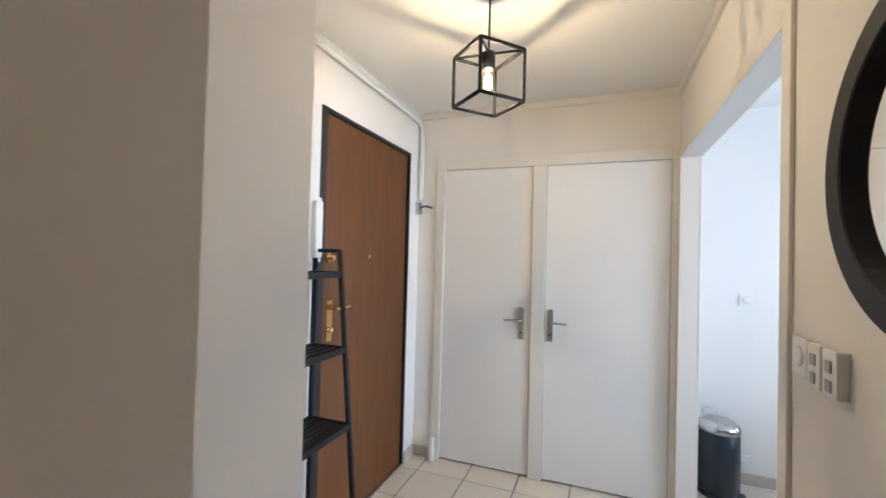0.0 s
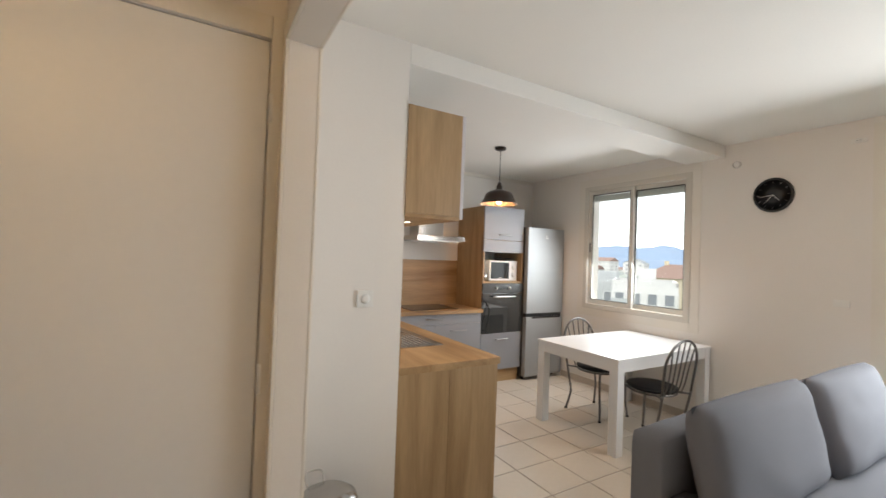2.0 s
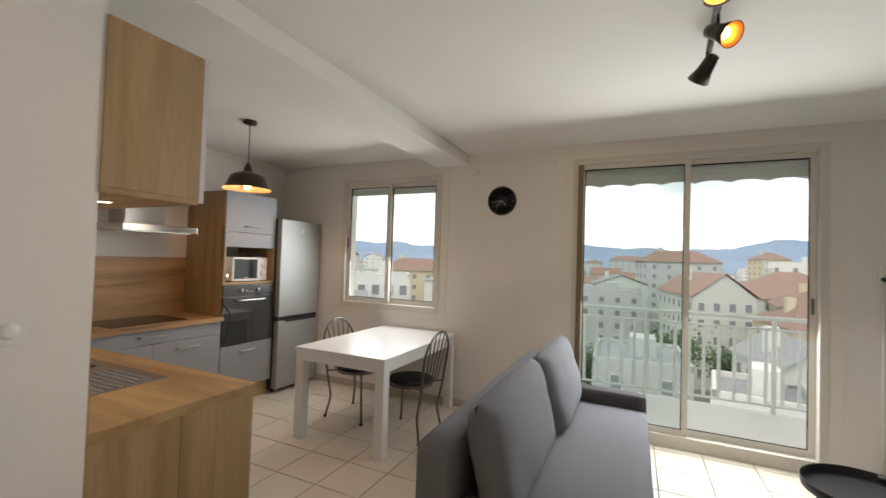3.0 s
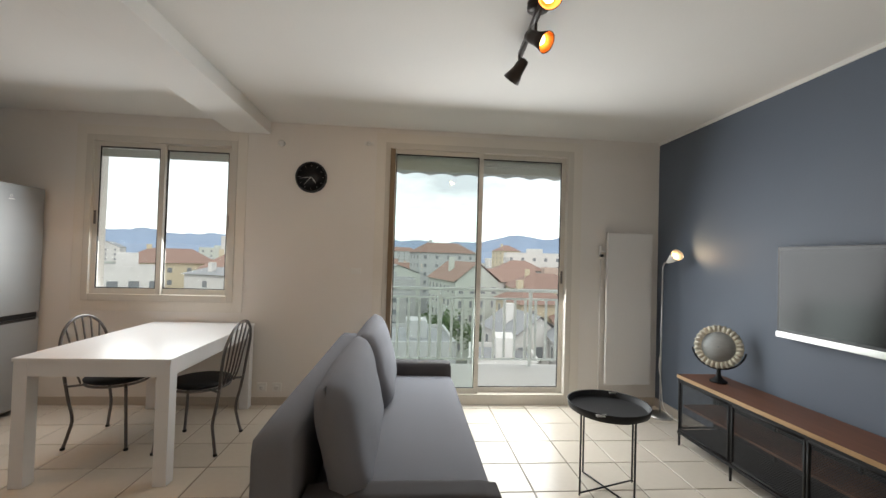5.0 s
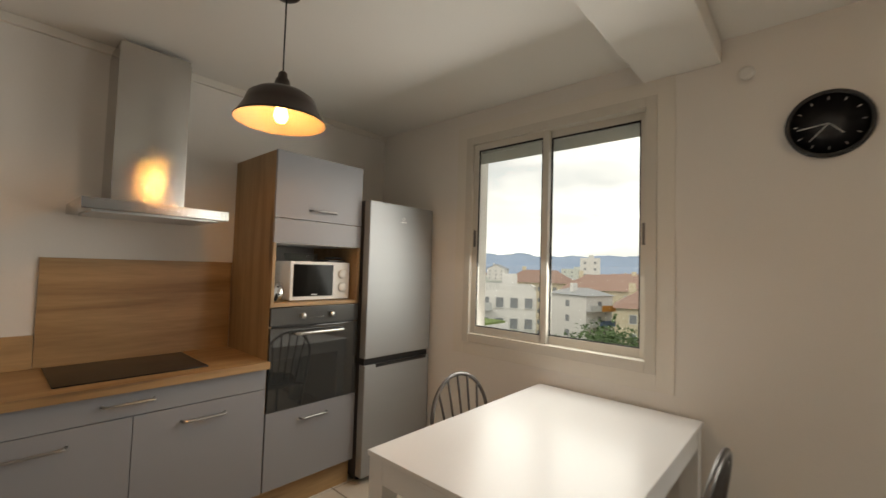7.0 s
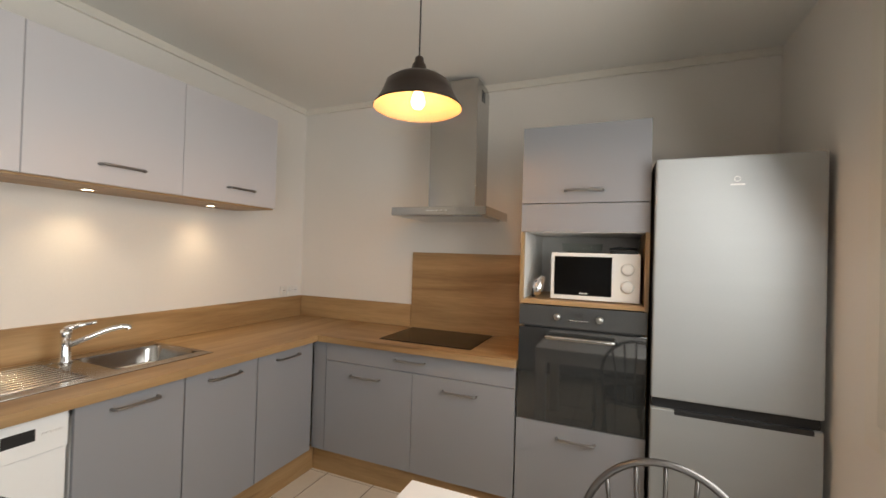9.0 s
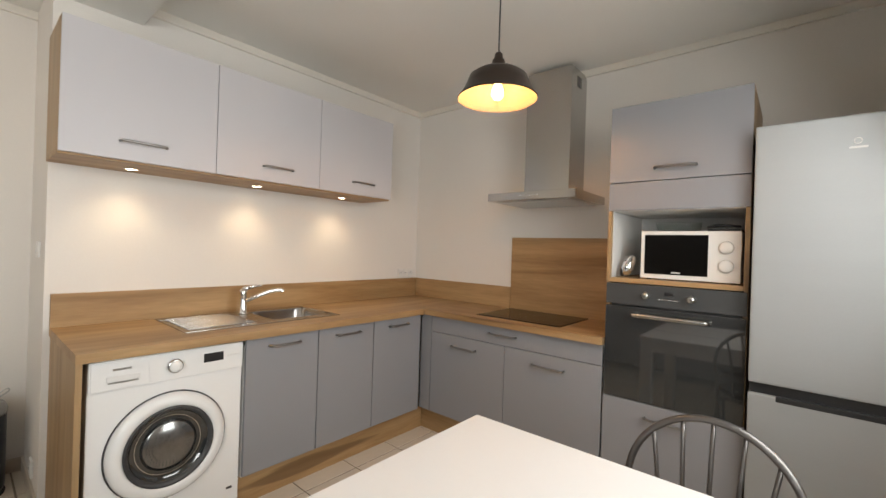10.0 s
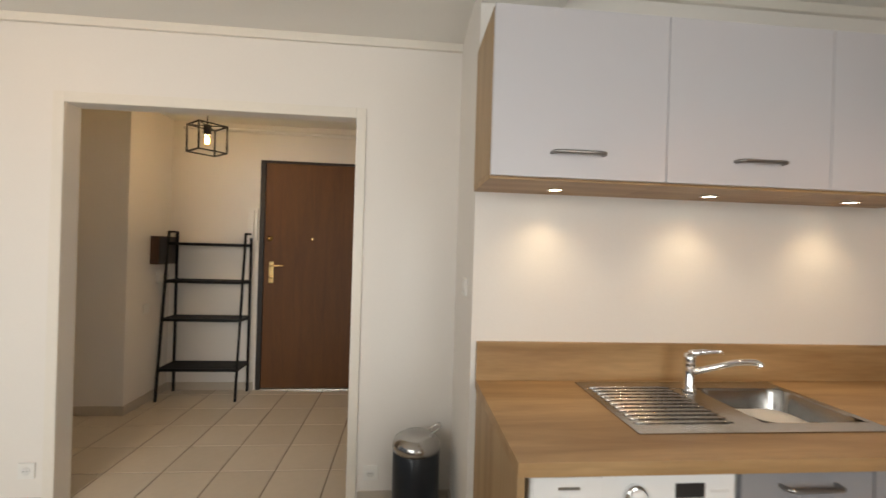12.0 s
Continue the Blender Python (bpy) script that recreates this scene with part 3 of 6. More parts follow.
def plate_x(name, x, d, y, z, label, kind="rocker", w=0.08, h=0.08):
    """A switch or socket plate on a wall of constant x."""
    ob = thing(name, (x, y, z - h / 2), label, "switch" if kind == "rocker" else "socket")
    lo, hi = sorted((x, x + d * 0.011))
    part("plate", box(lo, hi, y - w / 2, y + w / 2, z - h / 2, z + h / 2, bevel=0.003), WHITEP, ob)
    a = x + d * 0.011
    if kind == "rocker":
        lo, hi = sorted((a, a + d * 0.005))
        part("rocker", box(lo, hi, y - w * 0.28, y + w * 0.28, z - h * 0.3, z + h * 0.3, bevel=0.002), WHITEP, ob)
    elif kind == "round":
        part("dial", turned([(0.024, 0), (0.023, d * 0.003), (0.01, d * 0.004)], (a, y, z), "x", 24), WHITEP, ob)
    else:
        part("well", turned([(0.021, 0), (0.019, d * 0.002), (0.006, d * 0.002)], (a, y, z), "x", 24), CARC, ob)
        for s in (-1, 1):
            part("pin_hole", turned([(0.003, 0), (0.002, d * 0.003)], (a + d * 0.001, y + s * 0.0095, z), "x", 10), DARKG, ob)
    return ob


def plate_y(name, y, d, x, z, label, kind="rocker", w=0.08, h=0.08):
    ob = thing(name, (x, y, z - h / 2), label, "switch" if kind == "round" else "socket")
    lo, hi = sorted((y, y + d * 0.011))
    part("plate", box(x - w / 2, x + w / 2, lo, hi, z - h / 2, z + h / 2, bevel=0.003), WHITEP, ob)
    a = y + d * 0.011
    part("dial" if kind == "round" else "well", turned([(0.024, 0), (0.023, d * (0.003 if kind == "round" else 0.002)), (0.008, d * (0.004 if kind == "round" else 0.002))], (x, a, z), "y", 24), WHITEP if kind == "round" else CARC, ob)
    if kind != "round":
        for s in (-1, 1):
            part("pin_hole", turned([(0.003, 0), (0.002, d * 0.003)], (x + s * 0.0095, a + d * 0.001, z), "y", 10), DARKG, ob)
    return ob


plate_x("light_switch", OX0, -1, 1.435, 1.272, "white round-rocker light switch by the hall opening", "round", 0.075, 0.09)
for y in (1.338, 1.273):
    ob = thing("thermostat_switch", (OX0, y, 1.225), "white surface-mounted double push switch in the hall", "switch", "hall switches")
    part("body", box(OX0 - 0.022, OX0, y - 0.028, y + 0.028, 1.225, 1.318, bevel=0.004), WHITEP, ob)
    for z in (1.247, 1.285):
        part("button", box(OX0 - 0.025, OX0 - 0.022, y - 0.011, y + 0.011, z - 0.012, z + 0.012, bevel=0.002), material("grey_button", (0.36, 0.35, 0.33), 0.4, grain=0.05), ob)
plate_y("light_switch", BY0, -1, 1.255, 1.24, "white round light switch on the return wall", "round")
plate_y("wall_socket", BY0, -1, 1.245, 0.15, "white wall socket above the skirting", "socket")
plate_x("wall_socket", OX1, 1, 3.16, 0.175, "white wall socket beside the opening", "socket")
plate_x("wall_socket", OX1, 1, 1.42, 0.215, "white wall socket beside the opening", "socket")
plate_x("light_switch", WX, -1, 2.80, 1.22, "white double light switch between window and balcony door", "rocker", 0.09, 0.05)
for y in (3.595, 3.465):
    plate_x("wall_socket", WX, -1, y, 0.16, "white wall socket under the window wall", "socket")
for y in (5.89, 5.953, 6.016):
    plate_x("wall_socket", KX, 1, y, 1.085, "white wall socket above the worktop", "socket", 0.058, 0.07)
plate_x("junction_plate", WX, -1, 2.72, 2.40, "white blank cover plate high on the wall", "plain", 0.09, 0.03)
single("smoke_sensor", turned([(0.03, 0), (0.03, -0.018), (0.018, -0.024)], (WX, 3.50, 2.36), "x", 24), WHITEP, "small round white sensor under the beam", "sensor")

# round hall mirror
ob = thing("wall_mirror", (OX0, 0.975, 1.365), "round wall mirror with a deep black frame", "mirror")
part("frame", turned([(0.245, 0), (0.296, 0), (0.296, -0.03), (0.293, -0.033), (0.248, -0.033), (0.245, -0.03), (0.245, 0)], (OX0, 0.975, 1.655), "x", 64, close=False), BLACK, ob).data.shade_flat()
part("mirror_glass", turned([(0.246, -0.006), (0.246, -0.010)], (OX0, 0.975, 1.655), "x", 64), MIRRORM, ob, "silvered mirror glass")

# ladder shelf
ob = thing("ladder_shelf", (-0.81, 1.51, 0), "black metal ladder shelf with four slatted shelves", "shelf")
LY0, LY1 = 1.17, 1.84
for y in (LY0, LY1):
    bm = bmesh.new()
    tube(bm, [(-0.935, y, 0), (-0.935, y, 1.50)], 0.013, 4)
    part("rear_post", bm, BLACK, ob)
    part("front_post", tube(bmesh.new(), [(-0.655, y, 0), (-0.80, y, 1.50)], 0.013, 4), BLACK, ob)
    part("top_bar", tube(bmesh.new(), [(-0.935, y, 1.495), (-0.80, y, 1.495)], 0.012, 4), BLACK, ob)
for z in (1.39, 1.05, 0.71, 0.275):
    xf = -0.655 - 0.145 * z / 1.5
    bm = bmesh.new()
    for x in (-0.935, xf):
        bx(bm, x - 0.008, x + 0.008, LY0, LY1, z - 0.016, z + 0.010, bevel=0.002)
    for y in (LY0, LY1):
        bx(bm, -0.927, xf - 0.008, y - 0.006, y + 0.006, z - 0.016, z + 0.010)
    shelf = part("shelf", bm, BLACK, ob)
    count = 6 if z < 0.9 else 3
    for k in range(count):
        x = -0.935 + (xf + 0.935) * (k + 1) / (count + 1)
        part("slat", box(x - 0.012, x + 0.012, LY0 + 0.006, LY1 - 0.006, z - 0.004, z + 0.006), BLACK, shelf)

# hall cage lamp
ob = thing("cage_pendant", (-0.105, 1.80, 2.085), "black cube cage ceiling lamp with a glowing filament bulb", "ceiling lamp")
LC = Vector((-0.105, 1.80, 2.185))
turn_c = Matrix.Rotation(radians(48), 3, "Z")
half = 0.100
corners = [LC + turn_c @ Vector((a * half, b * half, c * half)) for a in (-1, 1) for b in (-1, 1) for c in (-1, 1)]
for i, p in enumerate(corners):
    for q in corners[i + 1:]:
        if abs((p - q).length - 2 * half) < 1e-4:
            part("bar", tube(bmesh.new(), [p, q], 0.0075, 4), BLACK, ob)
for s in (-1, 1):
    part("cross_bar", tube(bmesh.new(), [LC + turn_c @ Vector((-half, s * half, half)), LC + turn_c @ Vector((half, -s * half, half))], 0.005, 4), BLACK, ob)
part("holder", turned([(0.008, 0.115), (0.026, 0.105), (0.026, 0.040), (0.016, 0.036)], LC, "z", 24), BLACK, ob)
part("cord", tube(bmesh.new(), [LC + Vector((0, 0, 0.11)), (LC.x, LC.y, CZ - 0.02)], 0.004, 8), BLACK, ob)
part("ceiling_rose", turned([(0.05, 0), (0.05, -0.02), (0.02, -0.026)], (LC.x, LC.y, CZ), "z", 32), BLACK, ob)
bulb = part("bulb", turned([(0.004, -0.055), (0.018, -0.049), (0.027, -0.028), (0.029, -0.008), (0.022, 0.018), (0.014, 0.04)], LC, "z", 24), BULBGLASS, ob, "clear amber bulb")
part("filament", turned([(0.003, -0.040), (0.012, -0.034), (0.016, -0.012), (0.012, 0.012), (0.003, 0.024)], LC, "z", 16), BULBH, bulb, "glowing filament")

# pedal bin
ob = thing("pedal_bin", (1.06, 3.40, 0), "dark blue-black pedal bin with a steel lid", "bin")
part("body", turned([(0.112, 0.02), (0.118, 0.04), (0.118, 0.40), (0.114, 0.405)], (1.06, 3.40, 0), "z", 48), BINB, ob)
part("base_ring", turned([(0.118, 0), (0.120, 0.01), (0.114, 0.022)], (1.06, 3.40, 0), "z", 48), RUBBER, ob)
part("lid", turned([(0.120, 0.405), (0.121, 0.43), (0.110, 0.455), (0.075, 0.475), (0.03, 0.484), (0.004, 0.485)], (1.06, 3.40, 0), "z", 48), STEELH, ob, "domed steel lid")
part("handle", tube(bmesh.new(), curve([(1.06, 3.47, 0.47), (1.06, 3.515, 0.50), (1.03, 3.525, 0.505), (0.99, 3.515, 0.50), (0.99, 3.47, 0.465)]), 0.004, 8), SATIN, ob, "wire carrying handle")
part("pedal", box(1.165, 1.20, 3.33, 3.39, 0.012, 0.03, bevel=0.004), BLACKP, ob)

# ---- kitchen ----


def bar_handle(parent, a, b, normal, rise=0.028, mat=None):
    """A flat bow handle from a to b, standing off along normal."""
    a, b, n = Vector(a), Vector(b), Vector(normal)
    w = (b - a)
    pts = [a, a + n * rise * 0.8 + w * 0.03, a + n * rise + w * 0.12, a + n * rise + w * 0.5, b + n * rise - w * 0.12, b + n * rise * 0.8 - w * 0.03, b]
    return part("handle", tube(bmesh.new(), curve(pts, 4), 0.0066, 8), mat or HANDLE, parent, "brushed metal bow handle")


CTZ, CUZ = 0.875, 0.837
KFX, KFY = 2.09, 5.53
# worktop
bm = bmesh.new()
bx(bm, KX, 1.50, 3.622, NY, CUZ, CTZ)
bx(bm, 1.50, 1.965, 3.622, 4.035, CUZ, CTZ)
bx(bm, 1.50, 1.965, 4.885, NY, CUZ, CTZ)
bx(bm, 1.965, 2.122, 3.622, NY, CUZ, CTZ)
bmesh.ops.remove_doubles(bm, verts=bm.verts[:], dist=1e-5)
single("worktop", bm, OAK_Y, "light oak laminate worktop along the sink wall", "worktop")
single("worktop", box(2.123, 3.372, 5.497, NY, CUZ, CTZ, bevel=0.003), OAK_X, "light oak laminate worktop round the hob", "worktop")
single("upstand", box(KX, KX + 0.018, 3.622, NY, CTZ, 1.035, bevel=0.002), OAK_Y, "light oak upstand along the sink wall", "upstand")
single("upstand", box(KX + 0.02, 2.474, NY - 0.018, NY, CTZ, 1.035, bevel=0.002), OAK_X, "light oak upstand in the corner", "upstand")
single("splashback", box(2.476, 3.368, NY - 0.016, NY, CTZ, 1.412, bevel=0.002), OAK_X, "oak board splashback with dark cracks behind the hob", "splashback")
ob = thing("end_panel", (1.78, 3.635, 0), "light oak end panel of the worktop", "panel")
part("board", box(1.462, 1.772, 3.625, 3.646, 0, CUZ - 0.001, bevel=0.0015), OAK_Z, ob)
part("board", box(1.774, 2.105, 3.625, 3.646, 0, CUZ - 0.001, bevel=0.0015), OAK_Z, ob)


def base_unit_x(y0, y1):
    """A base unit of the sink run, with its front facing +x."""
    ob = thing("base_cabinet", (1.8, (y0 + y1) / 2, 0), "grey laminate base cabinet under the sink worktop", "cabinet", "sink run base cabinets")
    part("body", box(1.49, KFX - 0.02, y0 + 0.001, y1 - 0.001, 0.15, 0.80 if 4.0 < (y0 + y1) / 2 < 4.9 else CUZ - 0.003), CARC, ob)
    door = part("door", box(KFX - 0.019, KFX, y0 + 0.002, y1 - 0.002, 0.158, CUZ - 0.006, bevel=0.0015), GREYF, ob)
    c = (y0 + y1) / 2
    bar_handle(door, (KFX, c - 0.085, 0.785), (KFX, c + 0.085, 0.785), (1, 0, 0))
    return ob


for y0, y1 in ((4.258, 4.662), (4.664, 5.064), (5.066, 5.497)):
    base_unit_x(y0, y1)
single("plinth", box(2.035, 2.052, 4.25, 5.58, 0.0, 0.149), OAK_Y, "light oak plinth under the sink run", "plinth")
single("plinth", box(2.053, 3.372, 5.575, 5.592, 0.0, 0.149), OAK_X, "light oak plinth under the hob run", "plinth")
single("plinth", box(3.374, 3.97, 5.575, 5.592, 0.0, 0.152), OAK_X, "light oak plinth under the oven unit", "plinth")
single("corner_filler", box(KFX - 0.018, 2.165, KFY + 0.001, KFY + 0.018, 0.158, CUZ - 0.006), GREYF, "grey corner filler between the runs", "filler")
ob = thing("hob_cabinet", (2.77, 5.8, 0), "grey laminate hob cabinet with drawer front and two doors", "cabinet")
part("body", box(2.17, 3.36, KFY + 0.02, NY - 0.03, 0.15, CUZ - 0.003), CARC, ob)
d = part("drawer_front", box(2.17, 3.366, KFY, KFY + 0.019, 0.724, CUZ - 0.006, bevel=0.0015), GREYF, ob)
bar_handle(d, (2.66, KFY, 0.785), (2.85, KFY, 0.785), (0, -1, 0))
for x0, x1, h0 in ((2.17, 2.771, 2.36), (2.774, 3.366, 2.965)):
    d = part("door", box(x0, x1, KFY, KFY + 0.019, 0.158, 0.720, bevel=0.0015), GREYF, ob)
    bar_handle(d, (h0, KFY, 0.65), (h0 + 0.195, KFY, 0.65), (0, -1, 0))
ob = thing("hob", (2.8, 5.83, CTZ), "black glass-ceramic hob set on the oak worktop", "hob")
part("glass_top", box(2.505, 3.095, 5.60, 6.04, CTZ, CTZ + 0.006, bevel=0.002), HOBM, ob)

# washing machine
ob = thing("washing_machine", (1.8, 3.95, 0), "white front-loading washing machine under the worktop", "washing machine")
part("body", box(1.52, 2.075, 3.664, 4.246, 0.015, 0.828, bevel=0.006), WHITEE, ob)
for x in (1.57, 2.03):
    for y in (3.71, 4.20):
        part("foot", turned([(0.02, 0), (0.02, 0.016)], (x, y, 0), "z", 16), RUBBER, ob)
part("control_panel", box(2.0755, 2.086, 3.666, 4.244, 0.705, 0.826, bevel=0.003), WHITEE, ob)
dr = part("detergent_drawer", box(2.0865, 2.091, 3.672, 3.862, 0.712, 0.818, bevel=0.003), WHITEE, ob)
part("drawer_grip", box(2.0912, 2.095, 3.72, 3.83, 0.742, 0.764, bevel=0.003), CARC, dr)
# a darker strip stands in for the shade under the grip
part("grip_shadow_gap", box(2.0912, 2.0925, 3.725, 3.825, 0.734, 0.740), SATIN, dr)
part("badge", box(2.0912, 2.0922, 3.74, 3.80, 0.785, 0.793), SATIN, dr)
part("dial", turned([(0.032, 0), (0.031, 0.012), (0.026, 0.016), (0.01, 0.017)], (2.0865, 3.955, 0.765), "x", 36), CHROME, ob, "round chrome programme dial")
part("dial_cap", turned([(0.025, 0.0165), (0.024, 0.022), (0.004, 0.023)], (2.0865, 3.955, 0.765), "x", 36), WHITEE, ob)
part("display", box(2.0865, 2.088, 4.07, 4.155, 0.755, 0.795, bevel=0.001), BLACKP, ob, "small black display")
for k in range(5):
    part("button", box(2.0865, 2.0885, 4.172 + 0.012 * k, 4.180 + 0.012 * k, 0.768, 0.776), CARC, ob)
DC = (2.076, 3.945, 0.425)
port = part("door_ring", turned([(0.222, 0), (0.224, 0.012), (0.212, 0.028), (0.195, 0.034), (0.176, 0.032), (0.168, 0.022)], DC, "x", 64, close=False), WHITEE, ob)
# dark ring added for the shade in the gap round the door
part("door_seam", turned([(0.224, 0.001), (0.230, 0.003), (0.230, 0.0)], DC, "x", 64, close=False), DARKG, port)
part("door_trim", turned([(0.168, 0.021), (0.170, 0.029), (0.160, 0.031), (0.150, 0.016)], DC, "x", 64, close=False), DARKG, port, "dark grey inner ring")
part("door_glass", turned([(0.150, 0.016), (0.140, 0.004), (0.124, 0.001), (0.108, 0.004)], DC, "x", 48, close=False), OVENG, port, "dark glass bowl")
part("drum", turned([(0.108, 0.004), (0.095, 0.012), (0.07, 0.021), (0.04, 0.028), (0.004, 0.030)], DC, "x", 48), DRUM, port, "steel drum behind the glass")
bm = bmesh.new()
for ring, count in ((0.088, 40), (0.078, 36), (0.068, 32)):
    for k in range(count):
        a = 2 * math.pi * k / count
        if math.sin(a) < 0.25:
            x = DC[0] + 0.0205 + (0.078 - ring) * 0.34
            lathe(bm, [(0.0022, 0.002), (0.0005, 0.0025)], (x, DC[1] + ring * math.cos(a), DC[2] + ring * math.sin(a)), "x", 6)
tagged(part("drum_holes", bm, BLACKP, port), kind="stuff")
part("drum_rim", turned([(0.120, -0.002), (0.124, 0.002), (0.128, 0.0)], DC, "x", 48, close=False), CHROME, port)
part("kick_catch", box(2.0755, 2.080, 4.19, 4.215, 0.125, 0.135, bevel=0.002), DARKG, ob)

# sink and tap
ob = thing("sink", (1.73, 4.46, CTZ), "stainless steel inset sink with ribbed drainer", "sink")
bm = bmesh.new()
SX0, SX1, SY0, SY1 = 1.495, 1.972, 4.03, 4.89
BX0, BX1, BY_0, BY_1 = 1.575, 1.905, 4.495, 4.86
bx(bm, SX0, BX0, SY0, SY1, CTZ, CTZ + 0.005, bevel=0.002)
bx(bm, BX1, SX1, SY0, SY1, CTZ, CTZ + 0.005, bevel=0.002)
bx(bm, BX0, BX1, SY0, BY_0, CTZ, CTZ + 0.004)
bx(bm, BX0, BX1, BY_1, SY1, CTZ, CTZ + 0.005)
rim = part("deck", bm, STEELH, ob)
for k in range(11):
    x = 1.57 + 0.033 * k
    part("rib", tube(bmesh.new(), [(x, 4.06, CTZ + 0.004), (x, 4.09, CTZ + 0.006), (x, 4.36, CTZ + 0.006), (x, 4.39, CTZ + 0.003)], 0.0055, 6), STEELH, rim)
bm = bmesh.new()
rings = []
for r, z in ((0.0, 0.004), (0.006, -0.01), (0.012, -0.10), (0.035, -0.145), (0.09, -0.155)):
    a0, a1, b0, b1 = BX0 + r, BX1 - r, BY_0 + r, BY_1 - r
    c = 0.06
    ring = []
    for cx, cy, t0 in ((a1 - c, b1 - c, 0), (a0 + c, b1 - c, 90), (a0 + c, b0 + c, 180), (a1 - c, b0 + c, 270)):
        for s in range(6):
            t = radians(t0 + 18 * s)
            ring.append(bm.verts.new((cx + c * math.cos(t), cy + c * math.sin(t), CTZ + z)))
    rings.append(ring)
for q, w in zip(rings, rings[1:]):
    for k in range(len(q)):
        f = bm.faces.new((q[k], q[(k + 1) % len(q)], w[(k + 1) % len(q)], w[k]))
        f.smooth = True
bm.faces.new(rings[-1])
part("basin", bm, STEELH, ob)
part("waste", turned([(0.035, 0.001), (0.033, 0.004), (0.012, 0.002)], (1.74, 4.655, CTZ - 0.154), "z", 28), CHROME, ob)
ob = thing("mixer_tap", (1.60, 4.455, CTZ), "chrome single-lever kitchen mixer tap", "tap")
TX, TY = 1.60, 4.455
part("body", turned([(0.027, 0.004), (0.027, 0.012), (0.021, 0.02), (0.020, 0.11), (0.022, 0.135), (0.018, 0.15), (0.006, 0.154)], (TX, TY, CTZ), "z", 32), CHROME, ob)
part("spout", tube(bmesh.new(), curve([(TX, TY, CTZ + 0.075), (TX + 0.05, TY + 0.06, CTZ + 0.11), (TX + 0.09, TY + 0.12, CTZ + 0.14), (TX + 0.125, TY + 0.17, CTZ + 0.15), (TX + 0.135, TY + 0.18, CTZ + 0.135)]), 0.012, 14), CHROME, ob)
part("lever", tube(bmesh.new(), curve([(TX, TY, CTZ + 0.150), (TX + 0.03, TY + 0.03, CTZ + 0.165), (TX + 0.075, TY + 0.075, CTZ + 0.178)]), [0.014] * 4 + [0.011] * 4 + [0.007] * 5, 12), CHROME, ob)

# wall cabinets
edges_y = (3.592, 4.204, 4.822, 5.438)
for k in range(3):
    y0, y1 = edges_y[k], edges_y[k + 1]
    ob = thing("wall_cabinet", (1.63, (y0 + y1) / 2, 1.655), "pale grey wall cabinet with oak underside and lift-up door", "cabinet", "wall cabinets over the sink")
    part("body", box(KX, 1.779, y0 + (0.019 if k == 0 else 0.0005), y1 - 0.0005, 1.676, 2.232), CARC, ob)
    part("bottom_board", box(KX, 1.779, y0 + 0.0005, y1 - 0.0005, 1.655, 1.675, bevel=0.001), OAK_Y, ob, "oak underside board")
    if k == 0:
        part("side_board", box(KX, 1.779, y0, y0 + 0.018, 1.676, 2.232, bevel=0.001), OAK_Z, ob, "oak side board")
    d = part("door", box(1.780, 1.799, y0 + 0.0015, y1 - 0.0015, 1.664, 2.234, bevel=0.0015), LIGHTF, ob)
    c = (3.888, 4.545, 5.172)[k]
    bar_handle(d, (1.799, c - 0.09, 1.747), (1.799, c + 0.09, 1.747), (1, 0, 0))
    yl = (3.885, 4.515, 5.135)[k]
    sp = part("spot_ring", turned([(0.030, 0), (0.032, -0.004), (0.024, -0.005)], (1.60, yl, 1.655), "z", 32, close=False), CHROME, ob)
    part("spot_lens", turned([(0.024, -0.0035), (0.004, -0.004)], (1.60, yl, 1.655), "z", 32), LED, sp, "glowing spot lens")

# cooker hood
ob = thing("cooker_hood", (2.86, 5.84, 1.62), "brushed steel chimney cooker hood", "cooker hood")
bm = bmesh.new()
bx(bm, 2.558, 3.158, 5.61, NY, 1.632, 1.682, bevel=0.003)
part("canopy", bm, STEEL, ob)
part("filter", box(2.60, 3.12, 5.66, 6.04, 1.624, 1.632), SATIN, ob, "grease filter")
ch = part("chimney", box(2.693, 3.012, 5.848, NY, 1.682, 2.49, bevel=0.002), STEEL, ob)
part("chimney_sleeve", box(2.697, 3.008, 5.852, NY, 2.49, 2.515), STEEL, ob)
for k in range(6):
    part("vent_slot", box(3.0121, 3.0135, 5.93, 6.0, 2.40 + 0.012 * k, 2.406 + 0.012 * k), DARKG, ch)
for k in range(5):
    part("button", turned([(0.007, 0), (0.007, -0.004), (0.004, -0.005)], (2.80 + 0.03 * k, 5.61, 1.657), "y", 14), CHROME, ob)

# tall oven unit
TX0, TX1 = 3.374, 3.972
ob = thing("tall_cabinet", (3.67, 5.8, 0), "tall grey kitchen unit with oak sides, niche and oven", "cabinet")
part("side_board", box(TX0, TX0 + 0.018, KFY + 0.02, NY - 0.002, 0.153, 2.063, bevel=0.001), OAK_Z, ob, "oak side board")
part("side_board", box(TX1 - 0.018, TX1, KFY + 0.02, NY - 0.002, 0.153, 2.063, bevel=0.001), OAK_Z, ob, "oak side board")
part("back", box(TX0 + 0.019, TX1 - 0.019, NY - 0.012, NY - 0.003, 0.153, 2.063), CARC, ob)
for z0, z1 in ((0.155, 0.173), (0.585, 0.60), (1.532, 1.55), (2.045, 2.063)):
    part("shelf", box(TX0 + 0.019, TX1 - 0.019, KFY + 0.022, NY - 0.013, z0, z1), CARC, ob)
